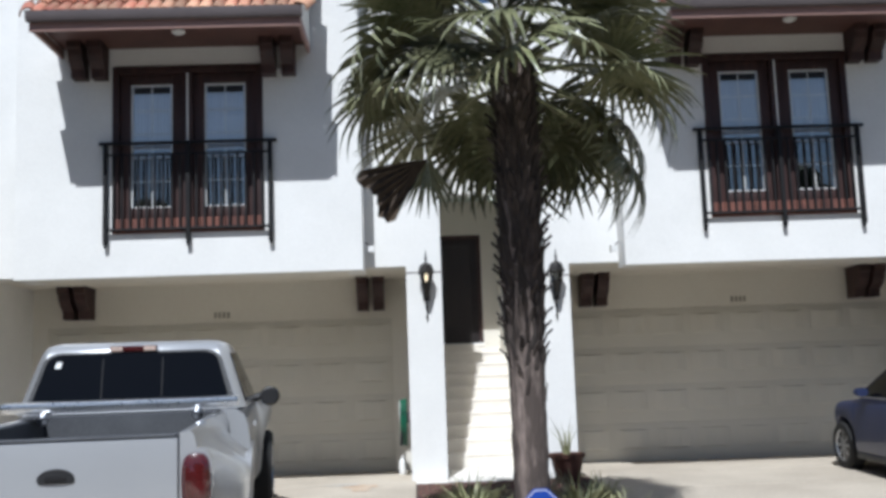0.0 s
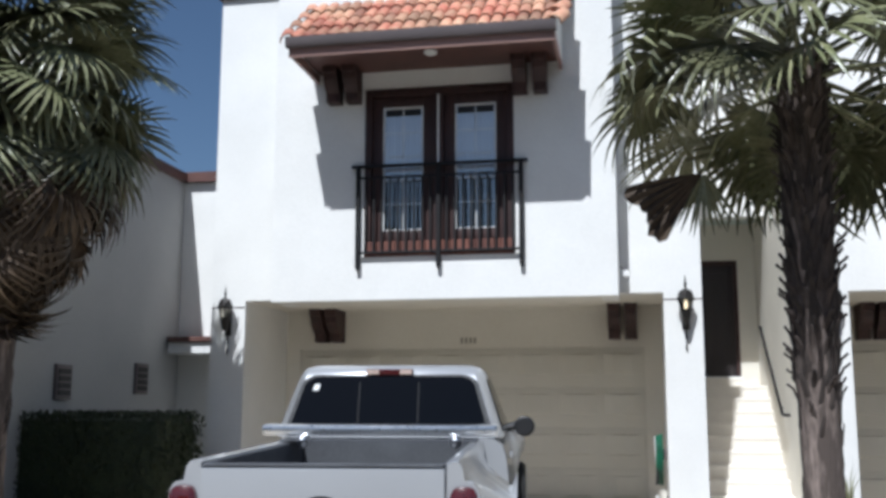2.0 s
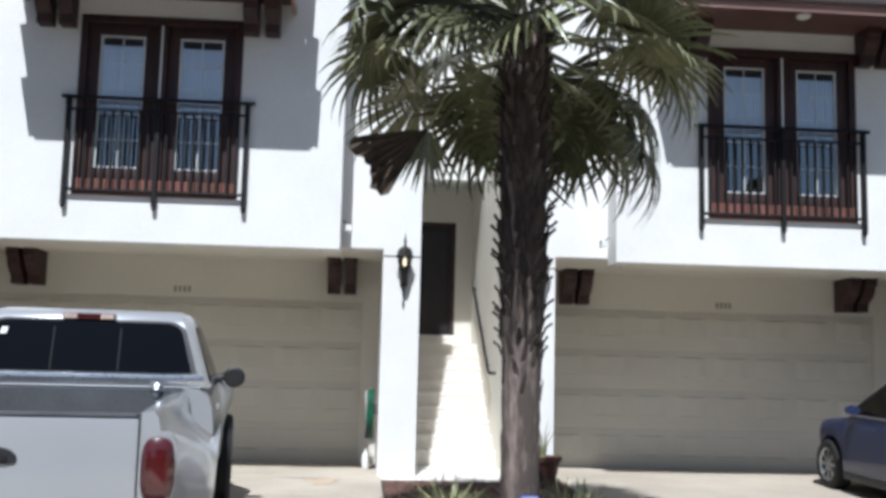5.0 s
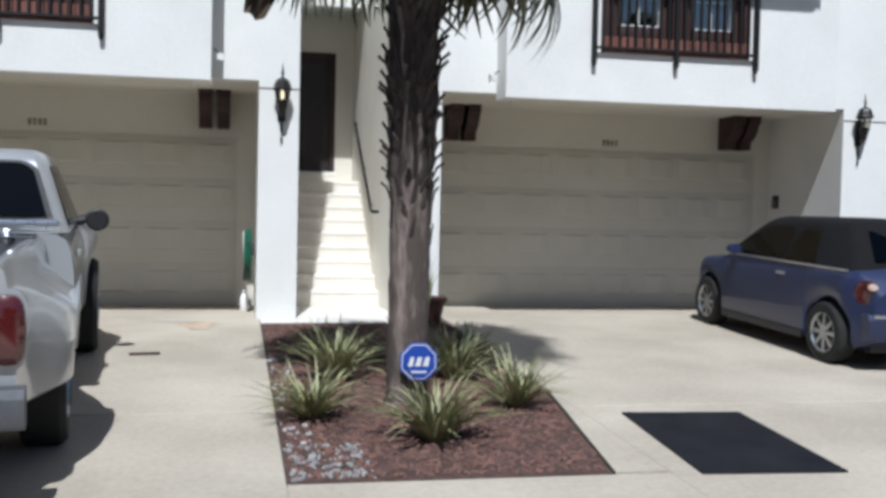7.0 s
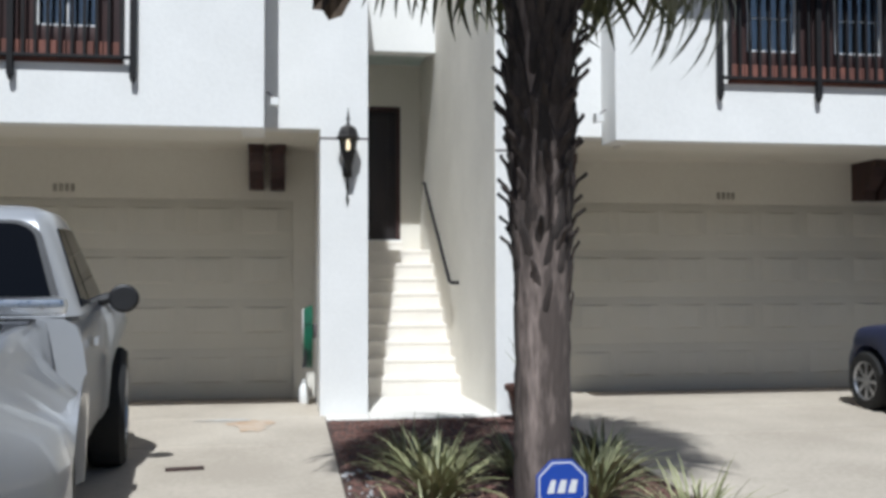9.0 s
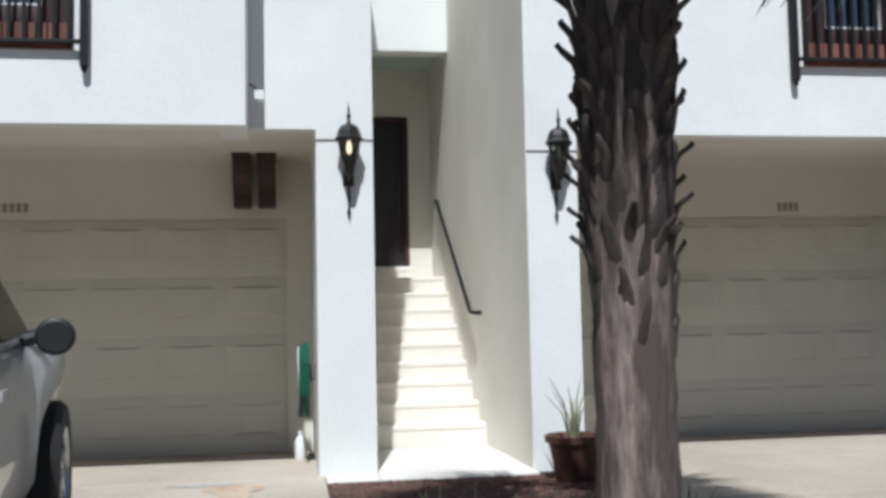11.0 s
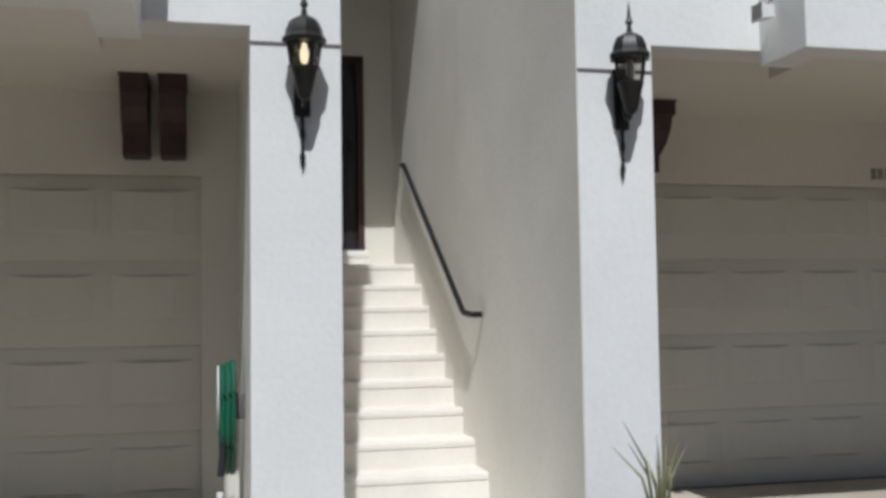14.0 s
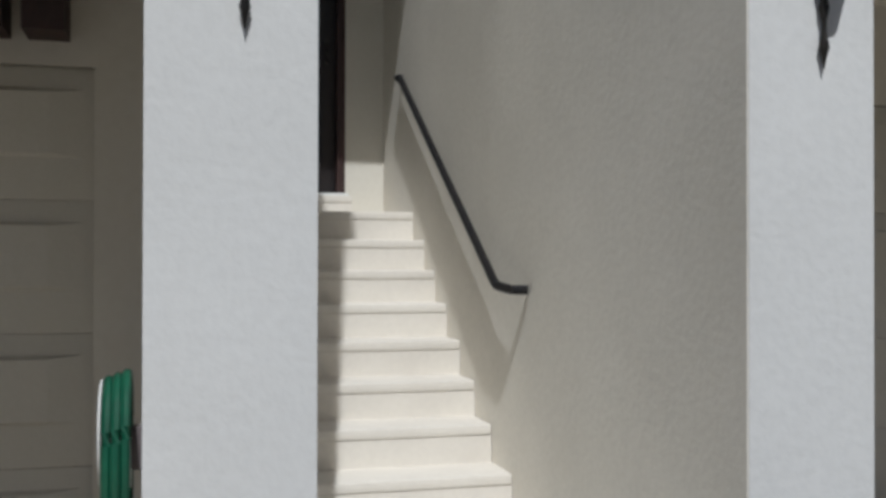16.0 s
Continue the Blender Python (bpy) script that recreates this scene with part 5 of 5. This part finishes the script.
for s in (-1, 1):
    face = [(s * (base[0] + 0.006), base[1] + 0.1, z0), (s * (base[0] + 0.006), base[2] - 0.1, z0), (s * (top[0] + 0.012), top[2] - 0.08, z1 * 0.96), (s * (top[0] + 0.012), top[1] + 0.08, z1 * 0.96)]
    part("side_window", quad_plate(inset_face(face, 0.52, 0.97, 0.06, 0.92), (s, 0, 0.2), 0.01), CAR_GLASS, car, "dark side window")
    part("side_window", quad_plate(inset_face(face, 0.24, 0.49, 0.06, 0.9), (s, 0, 0.2), 0.01), CAR_GLASS, car, "dark side window")
    part("belt_trim", boxes((min(s * 0.775, s * 0.80), max(s * 0.775, s * 0.80), 0.3, 2.7, 0.925, 0.945), bevel=0.006), CHROME, car)
    part("door_handle", boxes((min(s * 0.825, s * 0.85), max(s * 0.825, s * 0.85), 1.30, 1.45, 0.80, 0.83), bevel=0.008), CHROME, car, "chrome door handle")
    part("wing_mirror", loft([[(s * (0.86 + 0.08 * math.cos(a) * k), 2.35 + dy, 1.0 + 0.06 * math.sin(a) * k) for a in (2 * math.pi * i / 14 for i in range(14))] for dy, k in ((-0.05, 0.85), (-0.03, 1.0), (0.04, 0.9), (0.07, 0.5))]), BLUE, car)
    part("tail_light", loft([[(s * (0.70 + 0.075 * math.cos(a) * k), 0.09 - d + 0.12 * abs(math.cos(a)) * (1 if math.cos(a) > 0 else 0), 0.73 + 0.13 * math.sin(a) * k) for a in (2 * math.pi * i / 18 for i in range(18))] for d, k in ((-0.06, 1.0), (0.02, 0.98), (0.04, 0.7))]), RED_LENS, car, "red tail light")
    part("indicator", loft([[(s * (0.70 + 0.05 * math.cos(a) * k), 0.045 - d, 0.80 + 0.035 * math.sin(a) * k) for a in (2 * math.pi * i / 14 for i in range(14))] for d, k in ((0.0, 1.0), (0.02, 0.8))]), CLEAR_LENS, car)
    part("rocker_trim", boxes((min(s * 0.79, s * 0.828), max(s * 0.79, s * 0.828), 0.98, 2.66, 0.18, 0.26), bevel=0.012), PLASTIC, car)
    wheel(car, s * 0.745, AX[0], R, 0.19, s, 8)
    wheel(car, s * 0.745, AX[1], R, 0.19, s, 8)
    part("headlight", lathe([(0.0, 0.03), (0.08, 0.02), (0.105, -0.02), (0.11, -0.08)], 18, m=pose(s * 0.56, 3.48, 0.68, -80, 0, 0)), CLEAR_LENS, car)
rb = [(-base[0] + 0.06, base[1] - 0.03, z0), (base[0] - 0.06, base[1] - 0.03, z0), (top[0] - 0.04, top[1] - 0.03, z1 * 0.96), (-top[0] + 0.04, top[1] - 0.03, z1 * 0.96)]
part("rear_window", quad_plate(inset_face(rb, 0.1, 0.9, 0.2, 0.9), (0, -1, 0.3), 0.02), CAR_GLASS, car)
part("rear_bumper", loft([[(x, y + 0.12 * abs(x) ** 2, z) for y, z in ((-0.05, 0.32), (-0.08, 0.38), (-0.08, 0.50), (-0.04, 0.55), (0.05, 0.55), (0.05, 0.3))] for x in (-0.75, -0.5, -0.2, 0.2, 0.5, 0.75)]), BLUE, car)
part("bumper_trim", loft([[(x, -0.086 + 0.12 * abs(x) ** 2 + y, z) for y, z in ((0, 0.52), (0.0, 0.545), (0.03, 0.55), (0.03, 0.51))] for x in (-0.72, -0.4, 0.0, 0.4, 0.72)]), CHROME, car, "chrome bumper trim")
part("number_plate", boxes((-0.16, 0.16, 0.0, 0.012, 0.62, 0.72)), WHITE_PAINT, car)
part("underbody", boxes((-0.62, 0.62, 0.15, 3.5, 0.17, 0.3)), PLASTIC, car)
